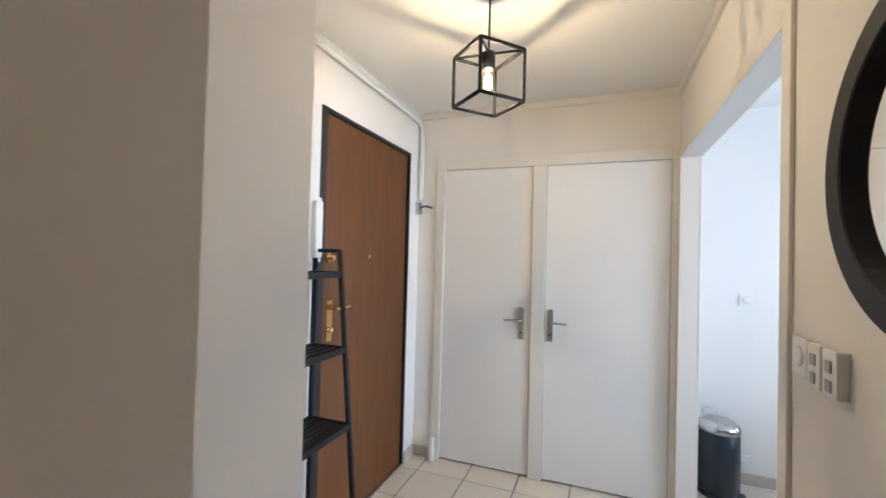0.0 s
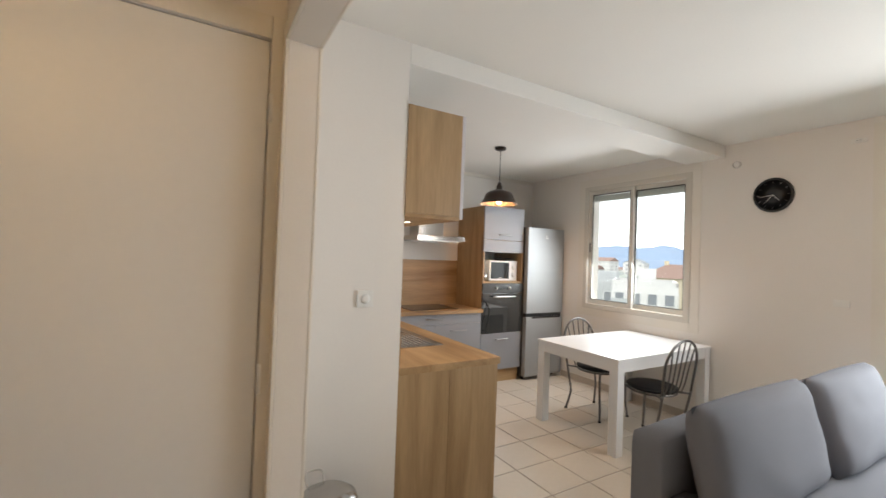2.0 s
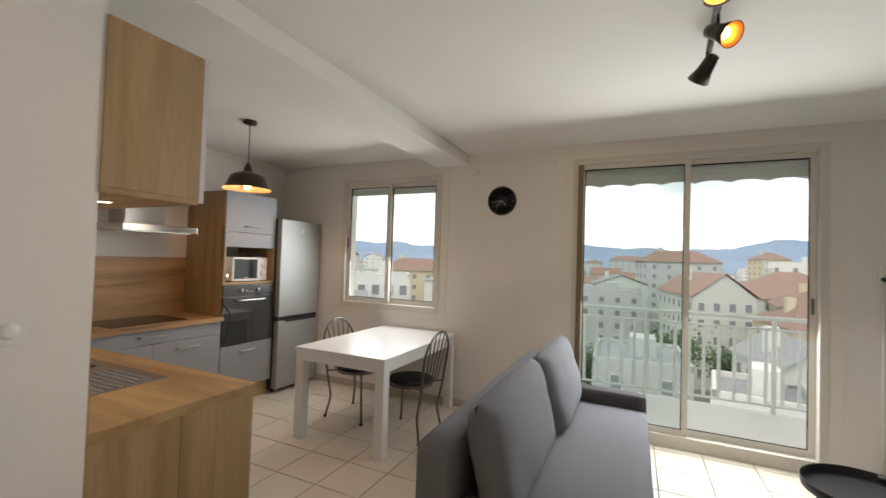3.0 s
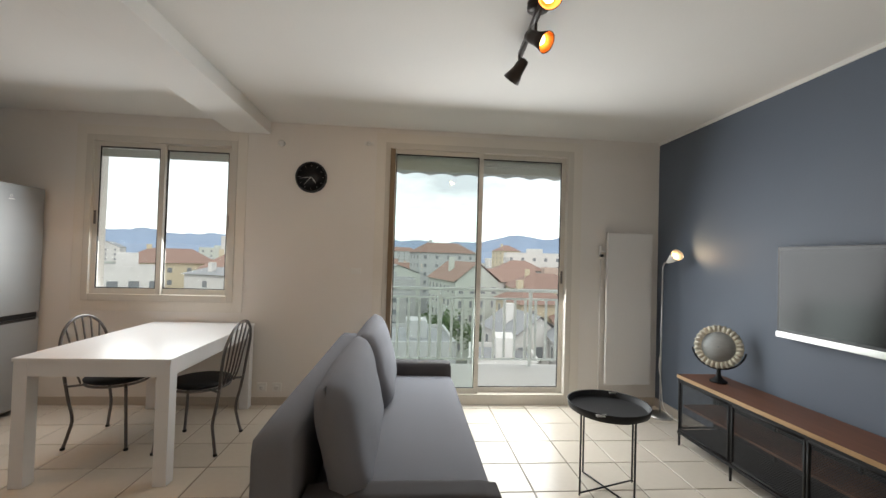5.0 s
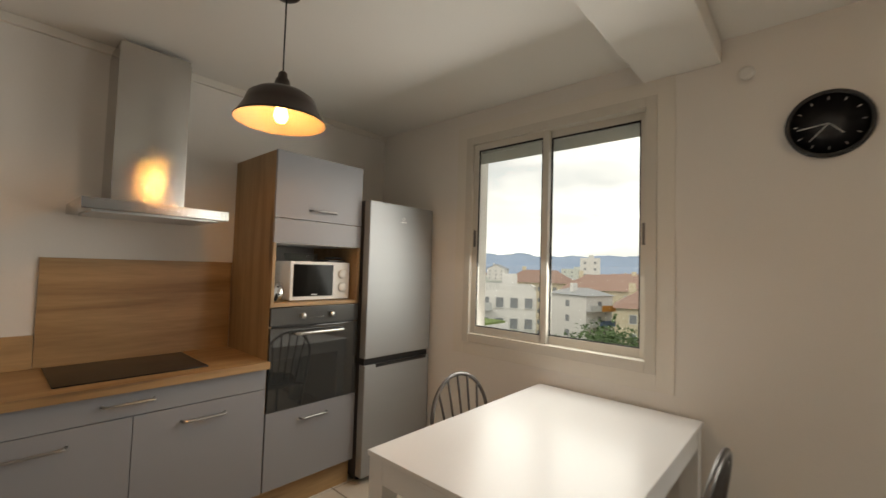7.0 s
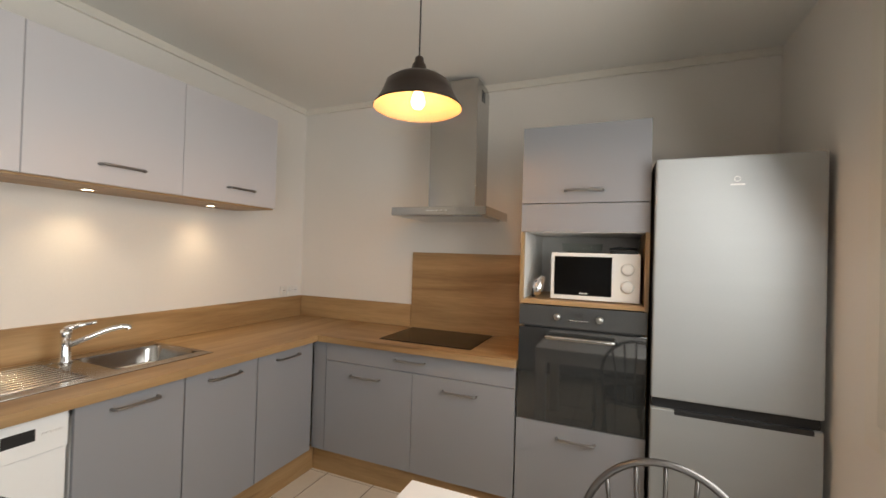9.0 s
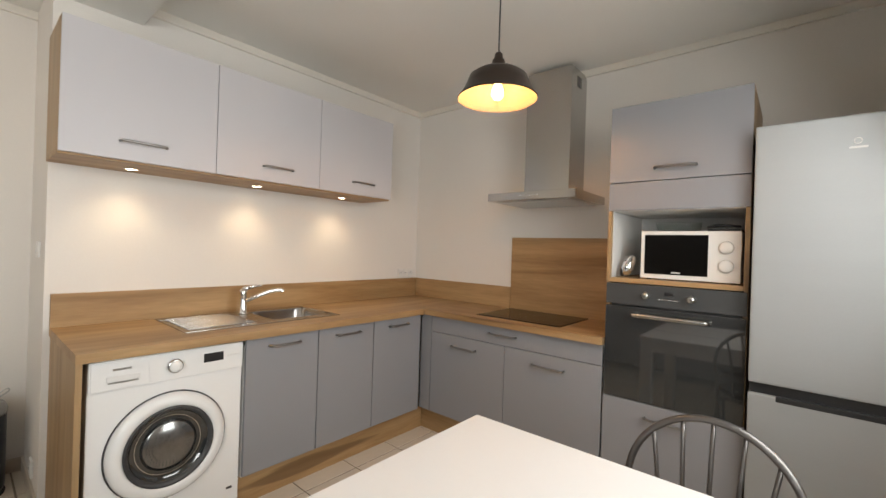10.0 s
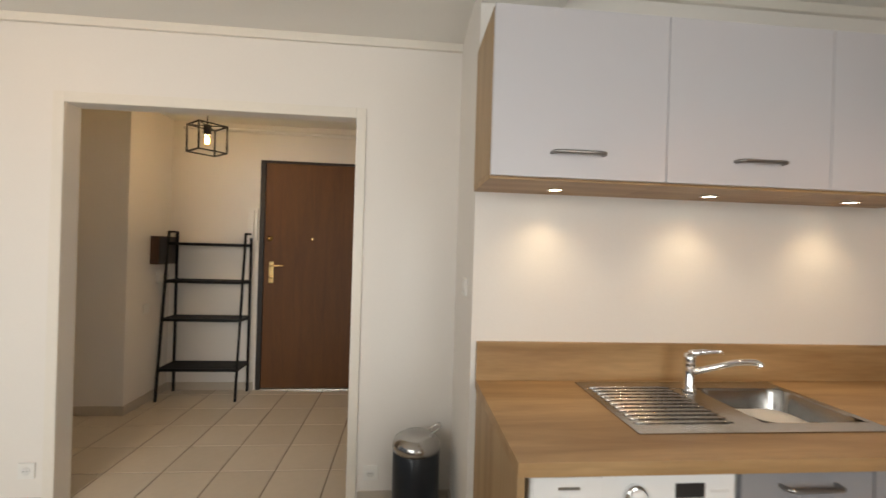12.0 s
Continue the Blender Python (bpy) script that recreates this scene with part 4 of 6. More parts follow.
part("niche_shelf", box(TX0 + 0.019, TX1 - 0.019, KFY + 0.004, NY - 0.013, 1.168, 1.190, bevel=0.001), OAK_X, ob, "oak niche shelf")
part("niche_side", box(TX0 + 0.0185, TX0 + 0.022, KFY + 0.022, NY - 0.013, 1.191, 1.531), CARC, ob)
for a in (TX0, TX1 - 0.018):
    part("front_edge", box(a, a + 0.018, KFY + 0.003, KFY + 0.0195, 1.168, 1.532, bevel=0.001), OAK_Z, ob, "oak front edge")
d = part("door", box(TX0 + 0.001, TX1 - 0.001, KFY, KFY + 0.019, 1.678, 2.065, bevel=0.0015), GREYF, ob)
bar_handle(d, (3.59, KFY, 1.737), (3.765, KFY, 1.737), (0, -1, 0))
part("flap", box(TX0 + 0.001, TX1 - 0.001, KFY, KFY + 0.019, 1.535, 1.674, bevel=0.0015), GREYF, ob)
d = part("drawer_front", box(TX0 + 0.001, TX1 - 0.001, KFY, KFY + 0.019, 0.158, 0.582, bevel=0.0015), GREYF, ob)
bar_handle(d, (3.58, KFY, 0.515), (3.755, KFY, 0.515), (0, -1, 0))

ob = thing("oven", (3.67, 5.8, 0.60), "built-in oven with smoked glass door and steel handle", "oven")
part("body", box(TX0 + 0.025, TX1 - 0.025, KFY + 0.022, 6.02, 0.601, 1.160), DARKG, ob)
panel = part("control_panel", box(TX0 + 0.003, TX1 - 0.003, KFY - 0.002, KFY + 0.02, 1.060, 1.163, bevel=0.003), OVENP, ob)
for x in (3.568, 3.763):
    part("knob", turned([(0.017, 0), (0.016, -0.02), (0.012, -0.024), (0.004, -0.025)], (x, KFY - 0.002, 1.112), "y", 24), SATIN, panel, "satin metal knob")
for k in range(7):
    part("button", turned([(0.004, 0), (0.004, -0.004), (0.002, -0.005)], (3.628 + 0.013 * k, KFY - 0.002, 1.098), "y", 12), CHROME, panel)
part("display", box(3.65, 3.69, KFY - 0.0035, KFY - 0.002, 1.118, 1.136), BLACKP, panel)
door = part("door", box(TX0 + 0.003, TX1 - 0.003, KFY - 0.004, KFY + 0.02, 0.586, 1.050, bevel=0.003), OVENG, ob, "smoked glass oven door")
part("window_edge", box(3.47, 3.88, KFY - 0.0052, KFY - 0.004, 0.70, 0.95, bevel=0.0004), OVENG, door)
h = part("handle", tube(bmesh.new(), curve([(3.515, KFY - 0.004, 1.015), (3.52, KFY - 0.04, 1.015), (3.56, KFY - 0.05, 1.015), (3.79, KFY - 0.05, 1.015), (3.83, KFY - 0.04, 1.015), (3.835, KFY - 0.004, 1.015)]), 0.011, 12), STEELH, door, "brushed steel bar handle")

ob = thing("microwave", (3.73, 5.75, 1.19), "white microwave with black door window in the niche", "microwave")
MX0, MX1, MY0, MZ0, MZ1 = 3.52, 3.938, 5.60, 1.196, 1.432
part("body", box(MX0, MX1, MY0 + 0.015, 5.93, MZ0, MZ1, bevel=0.004), WHITEP, ob)
fr = part("front", box(MX0, MX1, MY0, MY0 + 0.015, MZ0, MZ1, bevel=0.003), WHITEP, ob)
part("door_window", box(MX0 + 0.018, MX0 + 0.292, MY0 - 0.003, MY0, MZ0 + 0.022, MZ1 - 0.018, bevel=0.001), HOBM, fr, "black glass door window")
part("door_mesh", box(MX0 + 0.062, MX0 + 0.25, MY0 - 0.004, MY0 - 0.003, MZ0 + 0.06, MZ1 - 0.055), HOBM, fr)
part("badge", box(MX0 + 0.14, MX0 + 0.18, MY0 - 0.004, MY0 - 0.003, MZ0 + 0.03, MZ0 + 0.036), WHITEP, fr)
for z in (MZ0 + 0.075, MZ0 + 0.160):
    part("dial", turned([(0.030, 0), (0.029, -0.010), (0.022, -0.014), (0.004, -0.015)], (MX1 - 0.056, MY0, z), "y", 32), WHITEP, fr, "round white dial")
for x in (MX0 + 0.03, MX1 - 0.03):
    for y in (MY0 + 0.04, 5.9):
        part("foot", turned([(0.012, 0), (0.012, 0.007)], (x, y, 1.19), "z", 12), RUBBER, ob)
ob = thing("glass_dish", (3.66, 5.74, 1.432), "clear glass oven dish on the microwave", "dish")
bm = bmesh.new()
lathe(bm, [(0.07, 0.001), (0.098, 0.008), (0.105, 0.05), (0.101, 0.05), (0.094, 0.012), (0.068, 0.006)], (3.66, 5.74, 1.432), "z", 40)
part("dish", bm, CLEAR, ob)
ob = thing("grill_plate", (3.86, 5.74, 1.432), "black grill plate lying on the microwave", "plate")
part("plate", box(3.80, 3.93, 5.64, 5.86, 1.433, 1.446, bevel=0.004), BLACKP, ob)
part("cable", tube(bmesh.new(), curve([(3.80, 5.66, 1.455), (3.84, 5.63, 1.462), (3.90, 5.65, 1.46), (3.925, 5.69, 1.458), (3.86, 5.70, 1.462), (3.80, 5.68, 1.458)]), 0.005, 8), BLACKP, ob)
ob = thing("can_opener", (3.455, 5.62, 1.19), "chrome kitchen gadget leaning in the niche", "gadget")
part("body", tube(bmesh.new(), curve([(3.445, 5.60, 1.205), (3.455, 5.61, 1.25), (3.47, 5.63, 1.29), (3.475, 5.64, 1.305)]), [0.014, 0.02, 0.024, 0.027, 0.029, 0.03, 0.03, 0.029, 0.028, 0.026, 0.024, 0.022, 0.02, 0.018, 0.016, 0.014, 0.011, 0.008, 0.004], 14), CHROME, ob)
part("grip", tube(bmesh.new(), curve([(3.432, 5.60, 1.2), (3.435, 5.59, 1.23), (3.45, 5.605, 1.28)]), 0.009, 10), BLACKP, ob)

# fridge freezer
ob = thing("fridge_freezer", (4.28, 5.77, 0), "tall silver fridge-freezer in the kitchen corner", "fridge")
FX0, FX1 = 3.985, 4.583
part("body", box(FX0, FX1, 5.52, 6.06, 0.03, 1.855, bevel=0.004), DARKG, ob, "dark grey cabinet")
part("upper_door", box(FX0, FX1, 5.455, 5.518, 0.806, 1.853, bevel=0.008), FRIDGE, ob)
low = part("lower_door", box(FX0, FX1, 5.455, 5.518, 0.045, 0.762, bevel=0.008), FRIDGE, ob)
part("grip_recess", box(FX0 + 0.005, FX1 - 0.005, 5.475, 5.52, 0.760, 0.808), BLACKP, ob, "black grip recess")
part("grip_lip", box(FX0 + 0.09, FX1 - 0.03, 5.4545, 5.475, 0.742, 0.764, bevel=0.003), BLACKP, low, "black grip lip")
part("badge_ring", turned([(0.012, 0), (0.012, -0.002), (0.009, -0.002), (0.009, 0)], (4.285, 5.4555, 1.755), "y", 24, close=False), WHITEP, ob)
part("badge", box(4.262, 4.312, 5.4535, 5.4552, 1.728, 1.735), WHITEP, ob)
for x in (FX0 + 0.05, FX1 - 0.05):
    part("foot", turned([(0.02, 0), (0.02, 0.03)], (x, 5.56, 0), "z", 14), RUBBER, ob)

# pendant
PX, PY = 3.075, 4.903
ob = thing("pendant_lamp", (PX, PY, 2.0), "dark bronze enamel pendant lamp with cream lining, lit", "pendant lamp")
PZ = 1.993
part("shade", turned([(0.026, 0.180), (0.030, 0.168), (0.034, 0.146), (0.055, 0.136), (0.101, 0.121), (0.130, 0.100), (0.142, 0.066), (0.152, 0.045), (0.173, 0.012), (0.180, 0.004), (0.178, 0.001)], (PX, PY, PZ), "z", 64, close=False), BROWNM, ob)
part("lining", turned([(0.178, 0.0005), (0.169, 0.012), (0.147, 0.045), (0.137, 0.065), (0.125, 0.097), (0.098, 0.115), (0.05, 0.127), (0.02, 0.135)], (PX, PY, PZ), "z", 64, close=False), INSHADE, ob, "cream inside of the shade")
part("neck", turned([(0.008, 0.215), (0.018, 0.205), (0.020, 0.185), (0.026, 0.175)], (PX, PY, PZ), "z", 32), BROWNM, ob)
part("cord", tube(bmesh.new(), [(PX, PY, PZ + 0.21), (PX, PY, CZ - 0.02)], 0.0035, 8), BLACKP, ob)
part("ceiling_rose", turned([(0.055, 0), (0.055, -0.018), (0.045, -0.026), (0.01, -0.03)], (PX, PY, CZ), "z", 40), BROWNM, ob)
part("socket", turned([(0.018, 0.135), (0.018, 0.07), (0.014, 0.065)], (PX, PY, PZ), "z", 20), WHITEP, ob)
part("bulb", turned([(0.004, -0.004), (0.018, 0.001), (0.027, 0.016), (0.029, 0.030), (0.025, 0.048), (0.017, 0.066), (0.013, 0.076)], (PX, PY, PZ), "z", 28), BULB, ob, "glowing round bulb")

# ---- dining ----
TBX0, TBX1, TBY0, TBY1, TBZ = 3.285, 4.59, 3.67, 4.525, 0.733
ob = thing("dining_table", (3.93, 4.08, 0), "white lacquered rectangular dining table against the window wall", "table")
part("tabletop", box(TBX0, TBX1, TBY0, TBY1, TBZ - 0.020, TBZ, bevel=0.003), WHITEL, ob)
for x0, x1, y0, y1 in ((TBX0 + 0.08, TBX1 - 0.08, TBY0 + 0.008, TBY0 + 0.03), (TBX0 + 0.08, TBX1 - 0.08, TBY1 - 0.03, TBY1 - 0.008), (TBX0 + 0.008, TBX0 + 0.03, TBY0 + 0.08, TBY1 - 0.08), (TBX1 - 0.03, TBX1 - 0.008, TBY0 + 0.08, TBY1 - 0.08)):
    part("apron", box(x0, x1, y0, y1, TBZ - 0.105, TBZ - 0.021, bevel=0.002), WHITEL, ob)
for x in (TBX0 + 0.006, TBX1 - 0.082):
    for y in (TBY0 + 0.006, TBY1 - 0.082):
        part("leg", box(x, x + 0.076, y, y + 0.076, 0.0, TBZ - 0.021, bevel=0.003), WHITEL, ob)


def bistro_chair():
    ob = thing("dining_chair", (0, 0, 0), "gunmetal tube dining chair with spindle back and black round seat", "chair", "chairs at the dining table")
    part("seat", turned([(0.01, 0.425), (0.17, 0.425), (0.192, 0.435), (0.198, 0.446), (0.192, 0.456), (0.16, 0.464), (0.01, 0.462)], (0, 0, 0), "z", 48), BLACK, ob, "black padded round seat")
    ring = [(0.185 * math.cos(2 * math.pi * k / 32), 0.185 * math.sin(2 * math.pi * k / 32), 0.418) for k in range(32)]
    part("seat_ring", tube(bmesh.new(), ring, 0.009, 8, closed=True), GUN, ob)
    for s in (-1, 1):
        part("leg", tube(bmesh.new(), curve([(s * 0.12, 0.14, 0.42), (s * 0.165, 0.175, 0.39), (s * 0.175, 0.185, 0.30), (s * 0.172, 0.19, 0.15), (s * 0.185, 0.205, 0.005)]), 0.010, 10), GUN, ob)
        part("leg", tube(bmesh.new(), curve([(s * 0.185, -0.215, 0.44), (s * 0.180, -0.195, 0.33), (s * 0.172, -0.17, 0.2), (s * 0.180, -0.185, 0.1), (s * 0.195, -0.205, 0.005)]), 0.010, 10), GUN, ob)
        part("brace", tube(bmesh.new(), curve([(s * 0.183, -0.21, 0.418), (s * 0.15, -0.16, 0.418), (s * 0.12, -0.12, 0.418)]), 0.008, 8), GUN, ob)
        for y in (0.205, -0.205):
            part("foot_cap", turned([(0.014, 0), (0.014, 0.012), (0.010, 0.016)], (s * (0.185 if y > 0 else 0.195), y, 0), "z", 14), RUBBER, ob)

    def lean(z):
        return -0.215 - 0.06 * ((z - 0.44) / 0.43) ** 1.3
    hoop = []
    for k in range(25):
        t = math.pi * k / 24
        x = -0.205 * math.cos(t)
        z = 0.66 + 0.21 * math.sin(t)
        hoop.append((x, lean(z), z))
    hoop = [(-0.185, lean(0.44), 0.44), (-0.197, lean(0.55), 0.55)] + hoop + [(0.197, lean(0.55), 0.55), (0.185, lean(0.44), 0.44)]
    part("back_hoop", tube(bmesh.new(), hoop, 0.010, 10), GUN, ob)
    for k in range(5):
        u = (k - 2) / 2
        xb, xt = 0.11 * u, 0.145 * u
        zt = 0.66 + 0.21 * math.sqrt(max(0, 1 - (xt / 0.205) ** 2))
        part("spindle", tube(bmesh.new(), curve([(xb, -0.175, 0.418), (xb * 1.02, -0.205, 0.50), (xb * 1.1, lean(0.65) + 0.004, 0.65), (xt, lean(zt), zt)], 4), 0.006, 8), GUN, ob)
    return ob


chair = bistro_chair()
copy_thing(chair, pose(3.95, 4.385, 0, 0, 0, 177))
chair.matrix_basis = pose(3.86, 3.765, 0, 0, 0, -2)

# wall clock
ob = thing("wall_clock", (WX, 3.226, 1.925), "round black wall clock with pale hands", "clock")
part("case", turned([(0.140, 0), (0.142, -0.02), (0.136, -0.032), (0.126, -0.030), (0.124, -0.022)], (WX, 3.226, 2.062), "x", 56, close=False), BLACKP, ob)
face = part("face", turned([(0.125, -0.020), (0.004, -0.0205)], (WX, 3.226, 2.062), "x", 56), CLOCKF, ob)
for k in range(12):
    t = 2 * math.pi * k / 12
    c, s = math.cos(t), math.sin(t)
    part("hour_mark", tube(bmesh.new(), [(WX - 0.0215, 3.226 + s * 0.098, 2.062 + c * 0.098), (WX - 0.0215, 3.226 + s * 0.112, 2.062 + c * 0.112)], 0.002, 6), CLOCKW, face)
for ang, ln in ((137, 0.065), (222, 0.092), (262, 0.10)):
    t = radians(ang)
    part("clock_hand", tube(bmesh.new(), [(WX - 0.024, 3.226, 2.062), (WX - 0.024, 3.226 - math.sin(t) * ln, 2.062 + math.cos(t) * ln)], 0.0022, 6), CLOCKW, face)

# ---- living room ----


def cushion(parent, x0, x1, y, z0, z1, thick, tilt, mat, name="back_cushion"):
    """A plump cushion standing on edge, leaning by tilt degrees."""
    bm = bmesh.new()
    nx, nz = 22, 16
    grid = {}
    for side in (-1, 1):
        for i in range(nx + 1):
            for j in range(nz + 1):
                u, v = i / nx * 2 - 1, j / nz * 2 - 1
                full = ((1 - abs(u) ** 10) * (1 - abs(v) ** 8)) ** 0.5 * (0.82 + 0.18 * (1 - u * u) * (1 - v * v))
                pull = 1 - 0.035 * (abs(u) * abs(v)) ** 2
                wob = 0.010 * noise.noise((u * 2.3 + x0 * 3, v * 2.3, side * 1.7)) + 0.004 * noise.noise((u * 7 + x0, v * 7, side))
                grid[side, i, j] = bm.verts.new((u * pull * (x1 - x0) / 2, side * (thick / 2) * full + wob * full, v * pull * (z1 - z0) / 2))
    for side in (-1, 1):
        for i in range(nx):
            for j in range(nz):
                f = bm.faces.new((grid[side, i, j], grid[side, i + 1, j], grid[side, i + 1, j + 1], grid[side, i, j + 1]))
                f.smooth = True
    bmesh.ops.remove_doubles(bm, verts=bm.verts[:], dist=0.0006)
    bmesh.ops.transform(bm, verts=bm.verts[:], matrix=pose((x0 + x1) / 2, y, (z0 + z1) / 2, tilt, 0, 0))
    return part(name, bm, mat, parent)


def padded(parent, name, x0, x1, y0, y1, z0, z1, r, mat, puff=0.008, label=""):
    """An upholstered block with rounded edges and a slightly uneven, puffed top."""
    bm = box(x0, x1, y0, y1, z0, z1)
    bmesh.ops.subdivide_edges(bm, edges=bm.edges[:], cuts=9, use_grid_fill=True)
    cx, cy, cz = (x0 + x1) / 2, (y0 + y1) / 2, (z0 + z1) / 2
    hx, hy, hz = (x1 - x0) / 2, (y1 - y0) / 2, (z1 - z0) / 2
    for v in bm.verts:
        p = v.co - Vector((cx, cy, cz))
        core = Vector((max(-hx + r, min(hx - r, p.x)), max(-hy + r, min(hy - r, p.y)), max(-hz + r, min(hz - r, p.z))))
        d = p - core
        q = core + (d.normalized() * r if d.length > 1e-6 else d)
        u, w = p.x / hx, p.y / hy
        q.z += puff * (1 - u ** 4) * (1 - w ** 4) * (1 if p.z > 0 else 0)
        q.z += 0.003 * noise.noise((p.x * 6, p.y * 6, 0.3))
        v.co = Vector((cx, cy, cz)) + q
    for f in bm.faces:
        f.smooth = True
    return part(name, bm, mat, parent, label)


ob = thing("sofa", (3.27, 2.4, 0), "grey fabric sofa bed with two loose back cushions and dark arms", "sofa")
SX_0, SX_1 = 2.25, 4.28
padded(ob, "back", SX_0, SX_1, 2.69, 2.855, 0.08, 0.725, 0.03, SOFA, 0.006)
padded(ob, "seat", SX_0 + 0.13, SX_1 - 0.13, 1.94, 2.69, 0.20, 0.415, 0.035, SOFA, 0.012)
padded(ob, "base", SX_0 + 0.02, SX_1 - 0.02, 1.965, 2.69, 0.05, 0.21, 0.02, SOFAD, 0.0)
for x0 in (SX_0, SX_1 - 0.15):
    padded(ob, "arm", x0, x0 + 0.15, 1.945, 2.685, 0.08, 0.505, 0.03, SOFAD, 0.004, "charcoal padded arm")
cushion(ob, 2.27, 3.30, 2.555, 0.40, 0.90, 0.19, -13, SOFA)
cushion(ob, 3.30, 4.27, 2.52, 0.40, 0.90, 0.19, -17, SOFA)
for x in (SX_0 + 0.08, SX_1 - 0.08):
    for y in (2.02, 2.78):
        part("foot", box(x - 0.025, x + 0.025, y - 0.025, y + 0.025, 0.0, 0.082), BLACKP, ob)

# tray table
ob = thing("tray_table", (3.19, 1.09, 0), "round black metal tray table on thin legs", "side table")
TC = (3.19, 1.09, 0)
part("tray", turned([(0.01, 0.487), (0.215, 0.487), (0.226, 0.492), (0.232, 0.522), (0.238, 0.524), (0.238, 0.519), (0.231, 0.484), (0.215, 0.481), (0.01, 0.481)], TC, "z", 64, close=False), BLACK, ob)
legs = []
for k in range(4):
    t = radians(18 + 90 * k)
    p = Vector((TC[0] + 0.205 * math.cos(t), TC[1] + 0.205 * math.sin(t), 0))
    legs.append(p)
    part("leg", tube(bmesh.new(), [p + Vector((0, 0, 0.006)), p + Vector((0, 0, 0.482))], 0.006, 8), BLACK, ob)
for k in (0, 1):
    part("floor_bar", tube(bmesh.new(), [legs[k] + Vector((0, 0, 0.007 + 0.012 * k)), legs[k + 2] + Vector((0, 0, 0.007 + 0.012 * k))], 0.005, 8), BLACK, ob)
part("upper_ring", tube(bmesh.new(), [(TC[0] + 0.205 * math.cos(2 * math.pi * k / 40), TC[1] + 0.205 * math.sin(2 * math.pi * k / 40), 0.474) for k in range(40)], 0.005, 8, closed=True), BLACK, ob)
for s in (-1, 1):
    t = radians(35)
    c = Vector((TC[0] + s * 0.236 * math.cos(t), TC[1] - s * 0.236 * math.sin(t), 0.515))
    part("grip", box(c.x - 0.012, c.x + 0.012, c.y - 0.03, c.y + 0.03, c.z - 0.004, c.z + 0.006, bevel=0.003), SATIN, ob)

# media bench
ob = thing("tv_bench", (2.99, 0.06, 0), "dark metal tv bench with mesh doors and brown wooden top", "tv bench")
VX0, VX1, VY0, VY1 = 2.24, 3.775, -0.10 + 0.02, 0.255
part("top", box(VX0, VX1, VY0, VY1 - 0.006, 0.508, 0.533, bevel=0.002), WALNUT, ob)
part("front_edge", box(VX0, VX1, VY1 - 0.006, VY1, 0.508, 0.533, bevel=0.001), OAK_X, ob, "pale front edge of the top")
for x in (VX0 + 0.012, VX0 + 0.512, VX1 - 0.512, VX1 - 0.012):
    for y in (VY0 + 0.012, VY1 - 0.02):
        part("leg", tube(bmesh.new(), [(x, y, 0.0), (x, y, 0.508)], [0.008, 0.014], 4), BLACK, ob)
for y in (VY0 + 0.012, VY1 - 0.02):
    for z in (0.10, 0.495):
        part("rail", box(VX0, VX1, y - 0.01, y + 0.01, z - 0.01, z + 0.01), BLACK, ob)
part("bottom", box(VX0 + 0.01, VX1 - 0.01, VY0, VY1 - 0.03, 0.105, 0.115), BLACK, ob)
part("back", box(VX0 + 0.01, VX1 - 0.01, VY0 - 0.004, VY0, 0.11, 0.50), BLACK, ob)
part("middle_shelf", box(VX0 + 0.01, VX1 - 0.01, VY0, VY1 - 0.05, 0.29, 0.304), WALNUT, ob)
MESH = material("fine_wire_mesh", (0.06, 0.06, 0.062), 0.5, 0.6, grain=0.3, scale=200)


def wire_panel(parent, p0, along, width, z0, z1):
    """A door of woven wire in a thin metal frame."""
    p0, along = Vector(p0), Vector(along)
    bm = bmesh.new()
    for a, b in (((0, z0), (width, z0)), ((width, z0), (width, z1)), ((width, z1), (0, z1)), ((0, z1), (0, z0))):
        tube(bm, [p0 + along * a[0] + Vector((0, 0, a[1])), p0 + along * b[0] + Vector((0, 0, b[1]))], 0.009, 4)
    door = part("door", bm, BLACK, parent)
    bm = bmesh.new()
    step = 0.014
    side = along.cross(Vector((0, 0, 1))) * 0.0016
    up = Vector((0, 0, 0.0016))
    h = z1 - z0
    k = -h
    while k < width:
        for flip in (False, True):
            a, b = max(0.0, k), min(width, k + h)
            if b > a:
                za, zb = z0 + (a - k), z0 + (b - k)
                if flip:
                    za, zb = z0 + z1 - za, z0 + z1 - zb
                q0, q1 = p0 + along * a + Vector((0, 0, za)), p0 + along * b + Vector((0, 0, zb))
                vs = [bm.verts.new(q) for q in (q0 - up + side * flip, q1 - up + side * flip, q1 + up + side * flip, q0 + up + side * flip)]
                bm.faces.new(vs)
        k += step
    part("wire_mesh", bm, MESH, door)
    return door


for x0 in (VX0 + 0.022, VX0 + 0.522, VX1 - 0.502):
    wire_panel(ob, (x0, VY1 - 0.012, 0), (1, 0, 0), 0.48, 0.125, 0.48)
wire_panel(ob, (VX1 - 0.004, VY0 + 0.03, 0), (0, 1, 0), 0.27, 0.125, 0.48)

# shell mirror ornament
ob = thing("shell_ornament", (3.57, 0.08, 0.533), "oval shell-edged ornament on a dark stand", "ornament")
part("stand_foot", turned([(0.055, 0), (0.055, 0.012), (0.035, 0.025), (0.016, 0.045), (0.012, 0.09)], (3.57, 0.08, 0.533), "z", 32), BLACK, ob)
MC = Vector((3.575, 0.08, 0.785))
mrot = Matrix.Rotation(radians(42), 4, "Z") @ Matrix.Rotation(radians(12), 4, "X")
